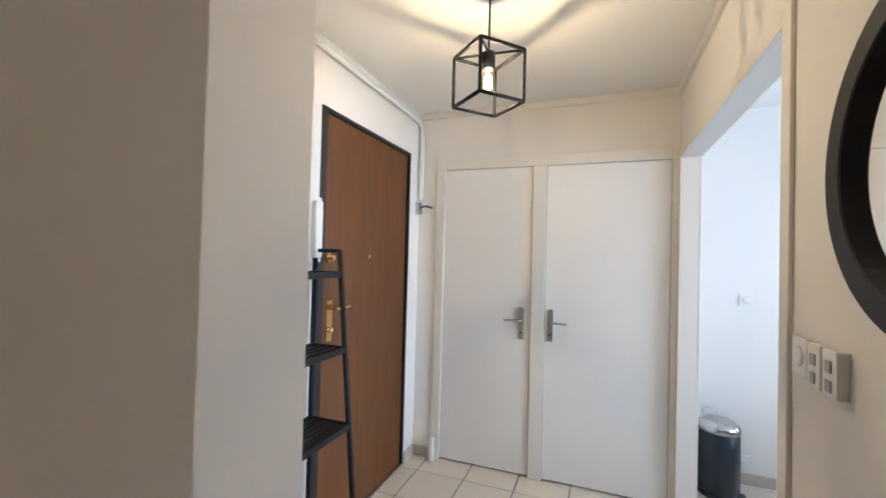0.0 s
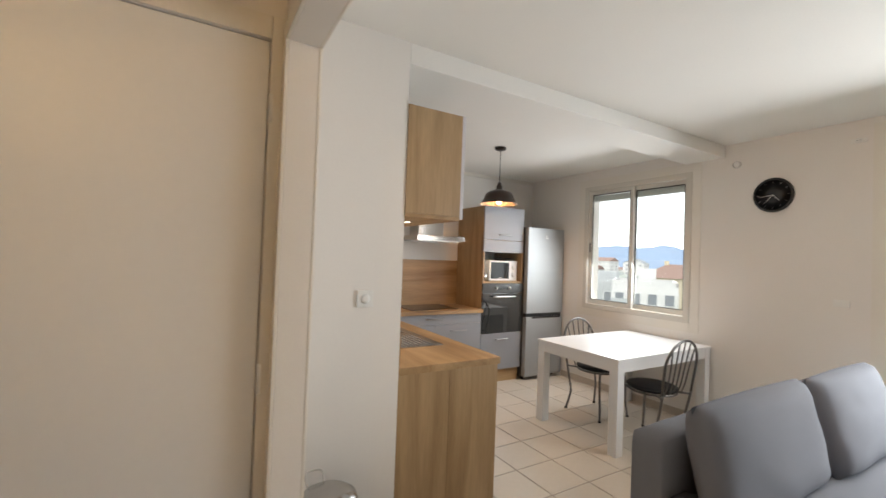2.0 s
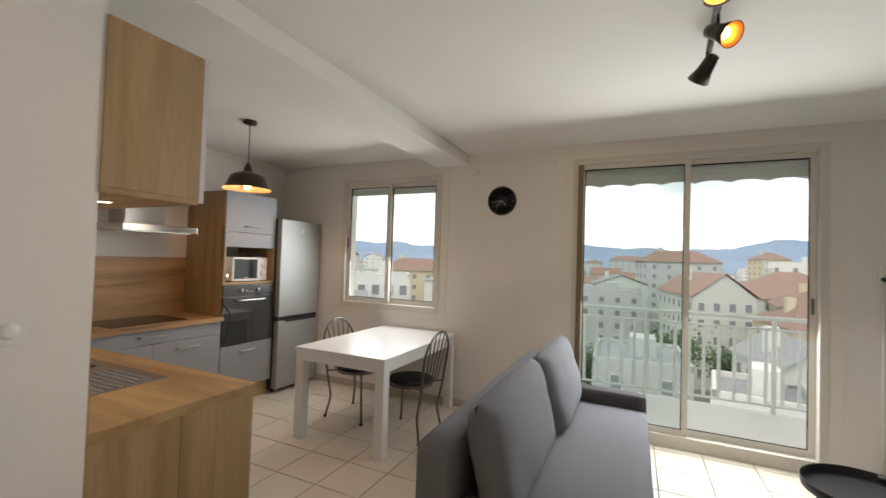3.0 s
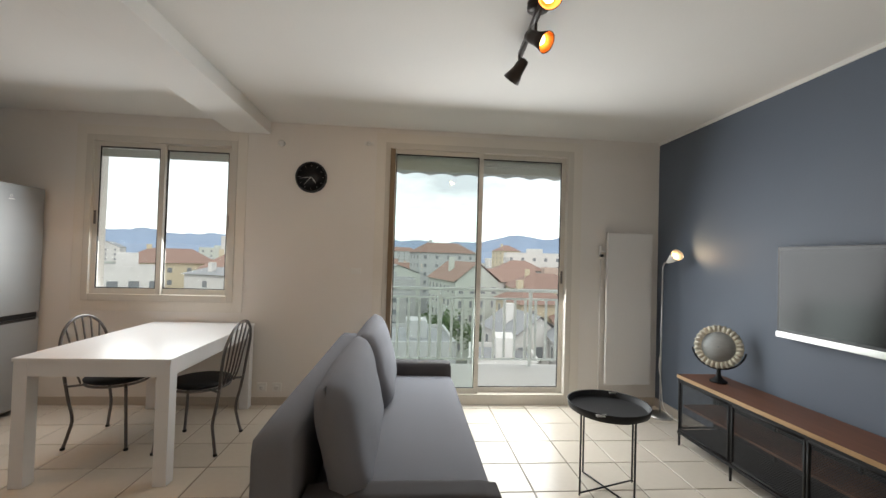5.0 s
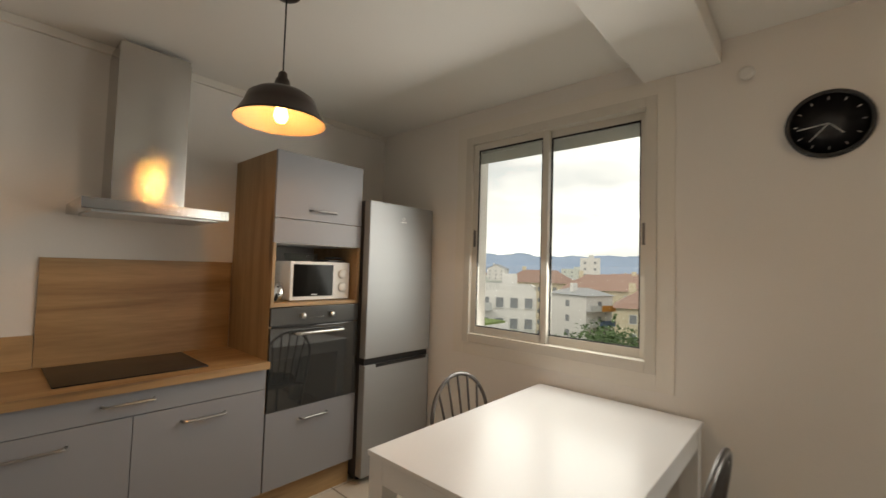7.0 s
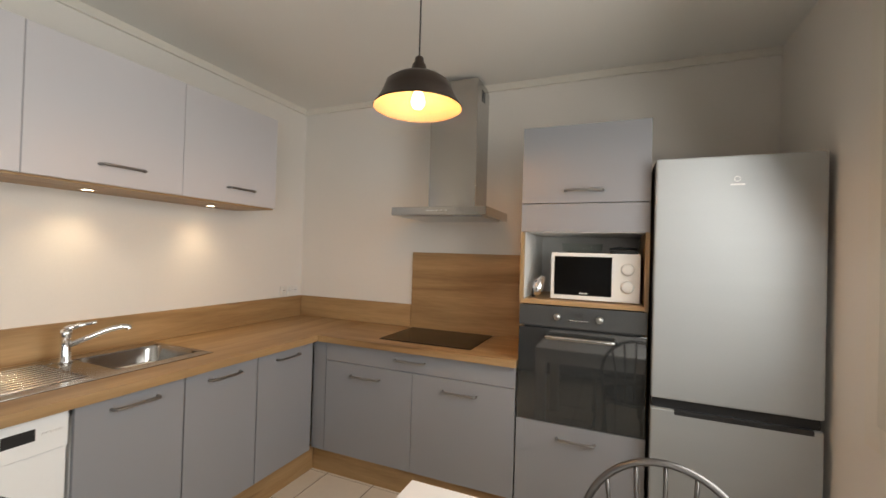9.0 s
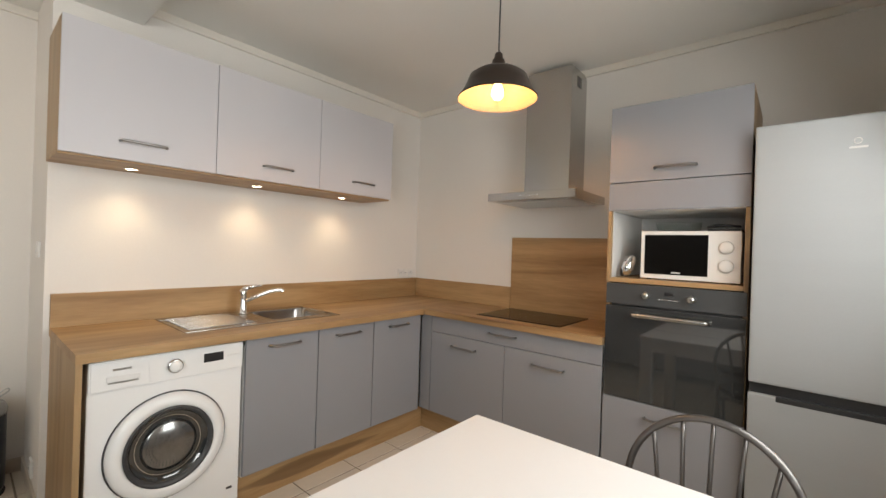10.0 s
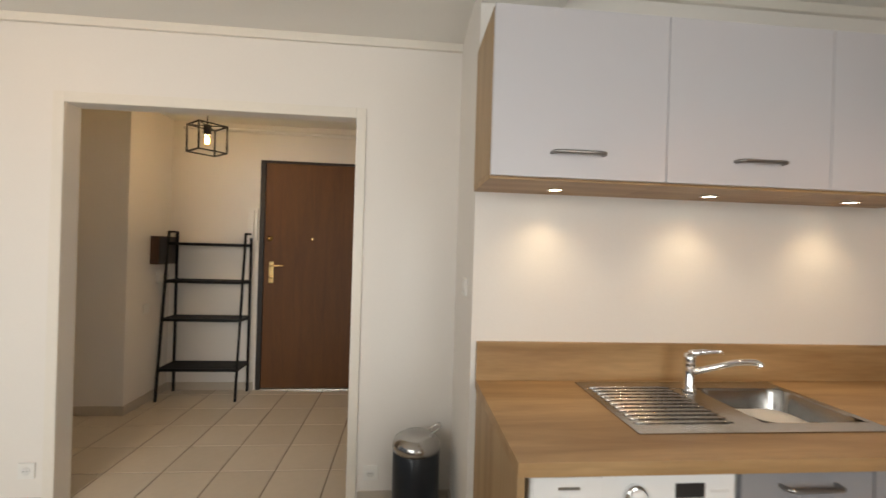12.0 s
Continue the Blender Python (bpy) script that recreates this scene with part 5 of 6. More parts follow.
part("cradle", tube(bmesh.new(), [MC + mrot @ Vector((0.165 * math.cos(radians(a)), 0, 0.155 * math.sin(radians(a)))) for a in range(188, 353, 6)], 0.006, 8), BLACK, ob)
bm = bmesh.new()
lathe(bm, [(0.105, -0.012), (0.150, -0.006), (0.150, 0.006), (0.105, 0.012)], (0, 0, 0), "y", 48, close=False)
bmesh.ops.transform(bm, verts=bm.verts[:], matrix=Matrix.Translation(MC) @ mrot)
body = part("rim", bm, SHELL, ob)
for k in range(28):
    t = 2 * math.pi * k / 28
    m = Matrix.Translation(MC) @ mrot @ Matrix.Rotation(t, 4, "Y") @ Matrix.Translation((0.132, 0.012, 0))
    bm = bmesh.new()
    lathe(bm, [(0.003, 0.008), (0.012, 0.004), (0.016, 0.0), (0.014, -0.006)], (0, 0, 0), "y", 10)
    bmesh.ops.transform(bm, verts=bm.verts[:], matrix=m @ Matrix.Diagonal((1.5, 1, 0.8, 1)))
    part("shell", bm, SHELL, body)
bm = bmesh.new()
lathe(bm, [(0.107, 0.0), (0.107, 0.010), (0.004, 0.010)], (0, 0, 0), "y", 40, close=False)
bmesh.ops.transform(bm, verts=bm.verts[:], matrix=Matrix.Translation(MC) @ mrot)
part("shell_plate", bm, material("pearly_shell", (0.30, 0.31, 0.30), 0.4, grain=0.3, scale=22, bump=0.3, stain=0.3, stretch=(1, 1, 4)), body, "pearly grey shell centre")

# television
ob = thing("television", (2.78, SY, 0.93), "flat black television with a silver lower edge on the blue wall", "television")
VTX0, VTX1 = 2.27, 3.215
part("body", box(VTX0, VTX1, SY + 0.02, SY + 0.075, 0.935, 1.50, bevel=0.006), BLACKP, ob)
part("screen", box(VTX0 + 0.022, VTX1 - 0.022, SY + 0.075, SY + 0.078, 0.985, 1.478), SCREEN, ob)
part("lower_edge", box(VTX0, VTX1, SY + 0.0755, SY + 0.084, 0.932, 0.968, bevel=0.003), SATIN, ob, "silver lower edge")
part("wall_bracket", box(2.6, 2.9, SY, SY + 0.02, 1.1, 1.35), BLACKP, ob)
for k in range(5):
    part("side_port", box(VTX1 - 0.001, VTX1 + 0.002, SY + 0.03, SY + 0.055, 1.06 + 0.05 * k, 1.085 + 0.05 * k), SATIN, ob)

# reading lamp
ob = thing("floor_lamp", (4.33, 0.03, 0), "slim floor lamp with white cone shade, lit", "floor lamp")
part("base", turned([(0.11, 0), (0.11, 0.012), (0.09, 0.022), (0.012, 0.028)], (4.33, 0.03, 0), "z", 40), SATIN, ob)
part("pole", tube(bmesh.new(), [(4.33, 0.03, 0.02), (4.325, 0.03, 1.22)], 0.007, 10), SATIN, ob)
part("gooseneck", tube(bmesh.new(), curve([(4.325, 0.03, 1.22), (4.322, 0.031, 1.32), (4.30, 0.033, 1.37), (4.24, 0.036, 1.395)]), 0.006, 10), SATIN, ob)
hd = Vector((-0.86, 0.02, 0.42)).normalized()
rotm = hd.to_track_quat("Z", "Y").to_matrix().to_4x4()
bm = bmesh.new()
lathe(bm, [(0.012, 0), (0.022, 0.03), (0.036, 0.09), (0.052, 0.15), (0.050, 0.15), (0.033, 0.09), (0.018, 0.035)], (0, 0, 0), "z", 32, close=False)
bmesh.ops.transform(bm, verts=bm.verts[:], matrix=Matrix.Translation((4.245, 0.036, 1.385)) @ rotm)
part("shade", bm, WHITEP, ob, "white cone shade")
bm = bmesh.new()
lathe(bm, [(0.003, 0.135), (0.02, 0.13), (0.026, 0.115), (0.016, 0.07)], (0, 0, 0), "z", 20)
bmesh.ops.transform(bm, verts=bm.verts[:], matrix=Matrix.Translation((4.245, 0.036, 1.385)) @ rotm)
part("bulb", bm, BULB, ob, "glowing bulb")
part("cable", tube(bmesh.new(), curve([(4.33, 0.03, 0.75), (4.345, 0.02, 0.6), (4.32, 0.05, 0.45), (4.35, 0.01, 0.3), (4.33, 0.0, 0.1), (4.25, -0.02, 0.03), (4.12, -0.05, 0.012)]), 0.004, 8), WHITEP, ob, "white cable hanging from the switch")
lamp("floor_lamp_light", "SPOT", tuple(Vector((4.245, 0.036, 1.385)) + hd * 0.14), 4, (1.0, 0.72, 0.42), 0.025, tuple(Vector((4.245, 0.036, 1.385)) + hd * 0.7 + Vector((0, -0.35, 0))), 120, 0.7)

# radiator
ob = thing("radiator", (WX, 0.19, 0.2), "tall flat white panel radiator beside the balcony door", "radiator")
part("panel", box(WX - 0.075, WX - 0.045, 0.0, 0.445, 0.215, 1.65, bevel=0.006), DOORP, ob)
part("rear_panel", box(WX - 0.040, WX - 0.015, 0.02, 0.43, 0.23, 1.63, bevel=0.004), DOORP, ob)
for z in (0.45, 1.4):
    part("bracket", box(WX - 0.045, WX, 0.1, 0.14, z, z + 0.04), DOORP, ob)
part("feed_pipe", tube(bmesh.new(), [(WX - 0.02, 0.485, 0.02), (WX - 0.02, 0.485, 1.42)], 0.007, 10), DOORP, ob, "white feed pipe")
part("valve_body", tube(bmesh.new(), [(WX - 0.04, 0.50, 1.40), (WX - 0.04, 0.50, 1.52)], 0.014, 12), WHITEP, ob)
part("valve_stem", tube(bmesh.new(), [(WX - 0.05, 0.50, 1.43), (WX - 0.085, 0.50, 1.43)], 0.014, 12), BLACKP, ob, "black valve stem")
part("connection", tube(bmesh.new(), [(WX - 0.05, 0.50, 1.47), (WX - 0.05, 0.44, 1.47)], 0.009, 10), DOORP, ob)

# ceiling spotlight bar
ob = thing("spotlight_bar", (2.60, 1.75, 2.40), "dark ceiling spotlight bar with three lit swivel heads", "ceiling spotlight")
b0, b1 = Vector((2.20, 1.79, CZ - 0.045)), Vector((3.00, 1.74, CZ - 0.045))
part("bar", tube(bmesh.new(), [b0, b1], 0.017, 4), BROWNM, ob)
part("mount", turned([(0.05, 0), (0.05, -0.03), (0.02, -0.035)], ((b0.x + b1.x) / 2, (b0.y + b1.y) / 2, CZ), "z", 32), BROWNM, ob)
for at, aim in (((2.36, 1.80), (-0.85, 0.14, -0.42)), ((2.66, 1.755), (-0.50, -0.45, -0.45)), ((2.975, 1.75), (0.55, 0.40, -0.62))):
    top = Vector((at[0], at[1], CZ - 0.06))
    part("arm", tube(bmesh.new(), [top, top + Vector((0, 0, -0.06))], 0.007, 8), BROWNM, ob)
    way = Vector(aim).normalized()
    m = Matrix.Translation(top + Vector((0, 0, -0.07))) @ way.to_track_quat("Z", "Y").to_matrix().to_4x4()
    bm = bmesh.new()
    lathe(bm, [(0.012, -0.055), (0.026, -0.05), (0.030, -0.02), (0.034, 0.02), (0.050, 0.072), (0.047, 0.072), (0.030, 0.02), (0.02, -0.01)], (0, 0, 0), "z", 32, close=False)
    bmesh.ops.transform(bm, verts=bm.verts[:], matrix=m)
    head = part("spot_head", bm, BROWNM, ob)
    bm = bmesh.new()
    lathe(bm, [(0.0465, 0.0715), (0.038, 0.045), (0.029, 0.021), (0.018, 0.012)], (0, 0, 0), "z", 32, close=False)
    bmesh.ops.transform(bm, verts=bm.verts[:], matrix=m)
    part("reflector", bm, AMBER, head, "amber metal lining")
    bm = bmesh.new()
    lathe(bm, [(0.020, 0.022), (0.024, 0.036), (0.016, 0.046), (0.003, 0.049)], (0, 0, 0), "z", 24)
    bmesh.ops.transform(bm, verts=bm.verts[:], matrix=m)
    part("bulb", bm, BULB, head, "glowing spot bulb")
    start = m @ Vector((0, 0, 0.062))
    lamp("spot_light", "SPOT", tuple(start), 10, WARM, 0.025, tuple(start + way), 120, 0.6)

# ---- balcony ----
bal = material("balcony_concrete", (0.66, 0.65, 0.63), 0.8, grain=0.2, scale=40, bump=0.3, stain=0.2)
single("balcony_floor", box(WX + 0.262, 6.02, -1.6, 3.1, -0.25, 0.02), bal, "pale concrete balcony floor", "balcony", "structure")
RAILW = material("pale_green_white_rail", (0.66, 0.70, 0.68), 0.45, grain=0.08, scale=30, stain=0.08)
ob = thing("balcony_railing", (5.95, 0.75, 0.02), "white metal balcony railing with flat uprights", "railing")
for z, r in ((0.975, 0.022), (0.865, 0.014), (0.10, 0.014)):
    part("rail", tube(bmesh.new(), [(5.95, -1.6, z), (5.95, 3.1, z)], r, 8), RAILW, ob)
for k in range(5):
    y = -1.58 + 1.165 * k
    part("post", box(5.935, 5.965, y - 0.02, y + 0.02, 0.02, 0.975), RAILW, ob)
first = None
for k in range(34):
    y = -1.48 + 0.135 * k
    if first is None:
        first = part("upright", box(5.944, 5.956, y - 0.016, y + 0.016, 0.10, 0.865), RAILW, ob)
    else:
        o = new("upright", first.data)
        o.parent = ob
        o.location = (0, 0.135 * k, 0)
AWN = material("striped_awning_cloth", (0.58, 0.60, 0.61), 0.85, grain=0.2, scale=60, bump=0.2, stain=0.2)
bm = bmesh.new()
rows = []
for k in range(121):
    y = -1.5 + 4.5 * k / 120
    z = 2.325 + 0.028 * abs(math.sin(math.pi * (y + 1.5) / 0.30))
    rows.append([bm.verts.new((x, y, zz)) for x, zz in ((5.60, z), (5.602, 2.42), (WX + 0.262, 2.53), (WX + 0.262, 2.50))])
for q, w in zip(rows, rows[1:]):
    for k in range(3):
        bm.faces.new((q[k], q[k + 1], w[k + 1], w[k]))
single("awning", bm, AWN, "grey rolled-out awning with a scalloped edge over the balcony", "awning")
single("window_sill", box(WX + 0.10, WX + 0.32, 3.86, 5.16, 0.885, 0.929, bevel=0.005), bal, "pale concrete outer window sill", "sill", "structure")

# ---- the town outside ----
GZ = -19.0
single("ground", box(4.95, 2200, -1800, 1800, GZ - 1, GZ), material("town_ground", (0.16, 0.165, 0.15), 0.9, grain=0.4, scale=0.08, stain=0.5), "grey-green town ground far below the flat", "ground", "structure")
rng = random.Random(7)
# roof red is muted to carry the haze of distance
ROOFRED = material("red_tile_roof", (0.24, 0.155, 0.125), 0.8, grain=0.35, scale=3, stain=0.3, vary=0.15)
ROOFGREY = material("grey_roof", (0.24, 0.25, 0.26), 0.7, grain=0.3, scale=2, stain=0.3, vary=0.15)
# panes are lightened in colour for haze and reflected sky
PANED = material("dark_house_pane", (0.22, 0.235, 0.25), 0.2, grain=0.3, scale=1)
FRAMEW = material("white_house_frame", (0.6, 0.6, 0.58), 0.6, grain=0.1, scale=3)
FACES = [material("facade_" + nm, c, 0.85, grain=0.12, scale=2.5, stain=0.2, vary=0.08) for nm, c in
         (("white", (0.62, 0.61, 0.59)), ("cream", (0.52, 0.46, 0.34)), ("pink", (0.50, 0.39, 0.33)), ("grey", (0.42, 0.43, 0.43)), ("sage", (0.50, 0.53, 0.49)))]
LAWN = material("roof_lawn", (0.12, 0.17, 0.045), 0.95, grain=0.5, scale=6)
UNIT = {}


def unit(name, w, h, mat):
    """A shared window mesh: a pane or a frame of one size, facing -x."""
    key = (name, w, h)
    if key not in UNIT:
        bm = bmesh.new()
        if name == "pane":
            bx(bm, -0.04, 0.0, -w / 2, w / 2, -h / 2, h / 2)
        else:
            t = 0.09
            bx(bm, -0.09, 0.0, -w / 2 - t, -w / 2, -h / 2 - t, h / 2 + t)
            bx(bm, -0.09, 0.0, w / 2, w / 2 + t, -h / 2 - t, h / 2 + t)
            bx(bm, -0.09, 0.0, -w / 2, w / 2, h / 2, h / 2 + t)
            bx(bm, -0.16, 0.0, -w / 2, w / 2, -h / 2 - t, -h / 2)
        data = bpy.data.meshes.new(name)
        bm.to_mesh(data)
        bm.free()
        data.materials.append(mat)
        UNIT[key] = data
    return UNIT[key]


def house(name, x, y, depth, width, top, turn, facade, roof, label, detail, rise=3.0, storey=3.0, bay=3.4, balconies=False):
    """A building with its near corner face towards -x: wall, roof, and windows storey by storey."""
    ob = thing(name, (x, y, GZ), label, "building")
    b = BASE[ob]
    rot = Matrix.Rotation(radians(turn), 4, "Z")

    def put(nm, bm, mat, parent=None):
        bmesh.ops.transform(bm, verts=bm.verts[:], matrix=Matrix.Translation(b) @ rot)
        return part(nm, bm, mat, parent or ob)
    h = top - GZ
    wall = put("wall", box(-depth / 2, depth / 2, -width / 2, width / 2, 0, h), facade)
    if roof == "flat":
        bm = bmesh.new()
        for a, c, d, e in ((-depth / 2, depth / 2, -width / 2, -width / 2 + 0.3), (-depth / 2, depth / 2, width / 2 - 0.3, width / 2), (-depth / 2, -depth / 2 + 0.3, -width / 2, width / 2), (depth / 2 - 0.3, depth / 2, -width / 2, width / 2)):
            bx(bm, a, c, d, e, h, h + 0.6)
        put("parapet", bm, facade)
        put("roof", box(-depth / 2 + 0.31, depth / 2 - 0.31, -width / 2 + 0.31, width / 2 - 0.31, h, h + 0.12), ROOFGREY)
        put("roof_housing", box(-1.6, 1.8, -width * 0.18, width * 0.1, h + 0.12, h + 2.2), facade)
    else:
        bm = bmesh.new()
        o = 0.5
        a, c, d, e = -depth / 2 - o, depth / 2 + o, -width / 2 - o, width / 2 + o
        inset = 0 if roof[0] == "g" else min(depth, width) * 0.42
        if roof[1] == "x":
            r0, r1 = (a + inset, 0), (c - inset, 0)
        else:
            r0, r1 = (0, d + inset), (0, e - inset)
        q = [bm.verts.new(v) for v in ((a, d, h), (c, d, h), (c, e, h), (a, e, h), (r0[0], r0[1], h + rise), (r1[0], r1[1], h + rise))]
        if roof[1] == "x":
            for f in ((0, 1, 5, 4), (2, 3, 4, 5)) + (((1, 2, 5), (3, 0, 4), (3, 2, 1, 0)) if inset else ()):
                bm.faces.new([q[k] for k in f])
        else:
            for f in ((1, 2, 5, 4), (3, 0, 4, 5), (0, 1, 4), (2, 3, 5), (3, 2, 1, 0)):
                bm.faces.new([q[k] for k in f])
        put("roof", bm, ROOFRED if roof.endswith("r") else ROOFGREY)
        if roof[0] == "g" and roof[1] == "x":
            bm = bmesh.new()
            q = [bm.verts.new(v) for v in ((-depth / 2 - 0.02, -width / 2, h), (-depth / 2 - 0.02, width / 2, h), (-depth / 2 - 0.02, 0, h + rise * 0.96), (-depth / 2 + 0.2, -width / 2, h), (-depth / 2 + 0.2, width / 2, h), (-depth / 2 + 0.2, 0, h + rise * 0.96))]
            for f in ((0, 1, 2), (3, 5, 4), (0, 2, 5, 3), (1, 4, 5, 2), (0, 3, 4, 1)):
                bm.faces.new([q[k] for k in f])
            put("gable", bm, facade)
        put("chimney", box(-0.5, 0.3, width * 0.2, width * 0.2 + 1.1, h + rise * 0.3, h + rise + 0.9), facade)
    faces = [(-depth / 2, 0, width, 0.0), (0, -width / 2, depth, 90.0), (0, width / 2, depth, -90.0)]
    storeys = int(min(h, 16) // storey)
    joined = bmesh.new()
    for fx, fy, run, ft in faces:
        count = max(1, int(run // bay))
        for s in range(storeys):
            z = h - 1.7 - s * storey
            for k in range(count):
                u = (k + 0.5) * run / count - run / 2
                loc = Vector((fx, u, z)) if ft == 0 else Vector((u, fy, z))
                m = rot @ Matrix.Translation(loc) @ Matrix.Rotation(radians(ft), 4, "Z")
                if detail and (ft == 0 or ft == (90.0 if y > 2 else -90.0)):
                    w = new("window", unit("frame", 1.0, 1.35, FRAMEW))
                    w.parent, w.matrix_local = ob, m
                    p = new("pane", unit("pane", 1.0, 1.35, PANED))
                    p.parent = w
                    if balconies and ft == 0 and k == count - 1:
                        bb = new("balcony", unit_balcony(run / count))
                        bb.parent, bb.matrix_local = ob, m
                else:
                    q = bmesh.ops.create_cube(joined, size=1.0, matrix=m @ Matrix.Diagonal((0.08, 1.0, 1.2, 1)))
    if joined.verts:
        bmesh.ops.translate(joined, verts=joined.verts[:], vec=b)
        tagged(part("window_rows", joined, PANED, ob), kind="stuff")
    else:
        joined.free()
    return ob


def unit_balcony(w):
    if ("balcony", w) not in UNIT:
        bm = bmesh.new()
        bx(bm, -1.2, 0.0, -w / 2, w / 2, -1.1, -0.95)
        bx(bm, -1.2, -1.14, -w / 2, w / 2, -0.95, 0.0)
        data = bpy.data.meshes.new("balcony")
        bm.to_mesh(data)
        bm.free()
        data.materials.append(FACES[3])
        UNIT["balcony", w] = data
    return UNIT["balcony", w]


house("apartment_building", 92, -9.5, 18, 9.5, -3.4, 14, FACES[4], "gxr", "pale sage apartment block with a white gable", True, 4.0, 2.8, 2.3)
house("apartment_building", 34.5, -16.2, 20, 9, -6.7, -9, FACES[0], "gxg", "long white house with a grey slate roof", True, 3.4)
house("apartment_building", 42.5, -7.4, 8, 6.6, -8.6, -8, FACES[0], "flat", "low white flat-roofed house", True, 3.0, 2.8, 2.2)
house("apartment_building", 50, -11.5, 9, 6, -7.2, 10, FACES[0], "gxg", "white terraced house with a grey gable roof", True, 2.4, 2.8, 2.0)
house("apartment_building", 52, 1.5, 12, 9, -8.5, 2, FACES[3], "flat", "low grey flat-roofed workshop building", True)
house("apartment_building", 62, -25.5, 10, 10, -8.0, -12, FACES[2], "hyr", "pink house with a red tiled roof", True, 2.6)
house("apartment_building", 74, -20, 12, 9, -6.0, 8, FACES[1], "hyr", "cream house with a red tiled roof", True, 2.8)
house("apartment_building", 72, -38, 14, 14, -3.2, 20, FACES[2], "hyr", "peach house with a red roof", True, 2.6)
house("apartment_building", 98, -30, 14, 16, -5.0, -6, FACES[1], "hyr", "cream house with a red roof", False, 3.2)
house("apartment_building", 112, -22, 14, 20, -4.5, 6, FACES[0], "gyr", "white house with a red roof", False, 3.2)
house("apartment_building", 112, 8, 14, 14, -5.0, 6, FACES[3], "flat", "grey apartment block far below", False, 3.4)
house("apartment_building", 120, -55, 14, 34, -1.5, -14, FACES[2], "flat", "long pink and white apartment slab", False)
house("apartment_building", 150, -43, 14, 20, 3.2, -10, FACES[0], "flat", "white apartment slab with many windows", False)
house("apartment_building", 54.7, 37.2, 10, 7.8, -1.4, 33, FACES[0], "flat", "white apartment block with balconies", True, balconies=True, storey=2.8, bay=1.9)
house("apartment_building", 62, 50, 12, 14, -2.2, 30, FACES[3], "flat", "pale grey apartment block", True)
bal_block = house("apartment_building", 81.4, 37.4, 9.6, 6.7, -3.0, 68, FACES[0], "hxg", "white apartment block with bright coloured balconies", True, 1.3, 2.8, 6.0, balconies=True)
for k, (nm, c) in enumerate((("orange", (0.55, 0.24, 0.05)), ("blue", (0.10, 0.16, 0.30)), ("green", (0.30, 0.42, 0.08)), ("blue", (0.10, 0.16, 0.30)))):
    bm = box(-6.12, -6.02, -3.1 + 0.5 * (k % 2), 0.6 + 0.5 * (k % 3), 12.95 - 2.8 * k + 0.25, 12.95 - 2.8 * k + 1.35)
    bmesh.ops.transform(bm, verts=bm.verts[:], matrix=Matrix.Translation(BASE[bal_block]) @ Matrix.Rotation(radians(68), 4, "Z"))
    part("balcony_screen", bm, material("balcony_" + nm, c, 0.6, grain=0.1, scale=2), bal_block, nm + " balcony screen")
house("apartment_building", 104, 43, 14, 16, -2.8, 24, FACES[1], "hyr", "yellow house with a red hipped roof", True, 3.6)
house("apartment_building", 112, 63, 14, 20, -2.0, 28, FACES[1], "hyr", "cream house with a red roof", False, 3.6)
house("apartment_building", 78, 24, 12, 10, -4.2, 18, FACES[1], "hyr", "yellow house with a red roof", True, 3.0)
house("apartment_building", 120, 34, 14, 22, -2.5, 14, FACES[1], "gyr", "cream house with a red roof", False, 3.4)
house("apartment_building", 200, 84, 12, 9, 7.4, 22, FACES[0], "flat", "tall pale tower block", False)
for k in range(96):
    dist = 125 + 480 * (k / 96) ** 1.3
    ang = radians(-52 + 114 * ((k * 0.618034) % 1.0))
    x, y = dist * math.cos(ang), 2 + dist * math.sin(ang)
    top = -6.5 + 4.5 * rng.random() if rng.random() < 0.82 else rng.uniform(-1, 7)
    roof = rng.choice(("hyr", "hyr", "flat", "gyr", "gyr", "gxg"))
    house("apartment_building", x, y, rng.uniform(10, 16), rng.uniform(12, 30), top, rng.uniform(-20, 20), rng.choice(FACES), roof, "distant town house among others", False, rng.uniform(2.5, 4.0), 3.0, 4.2)

LEAF = material("tree_leaves", (0.055, 0.10, 0.03), 0.7, grain=0.5, scale=2, vary=0.25)
BARK = material("tree_bark", (0.10, 0.075, 0.055), 0.9, grain=0.4, scale=8, bump=0.5)


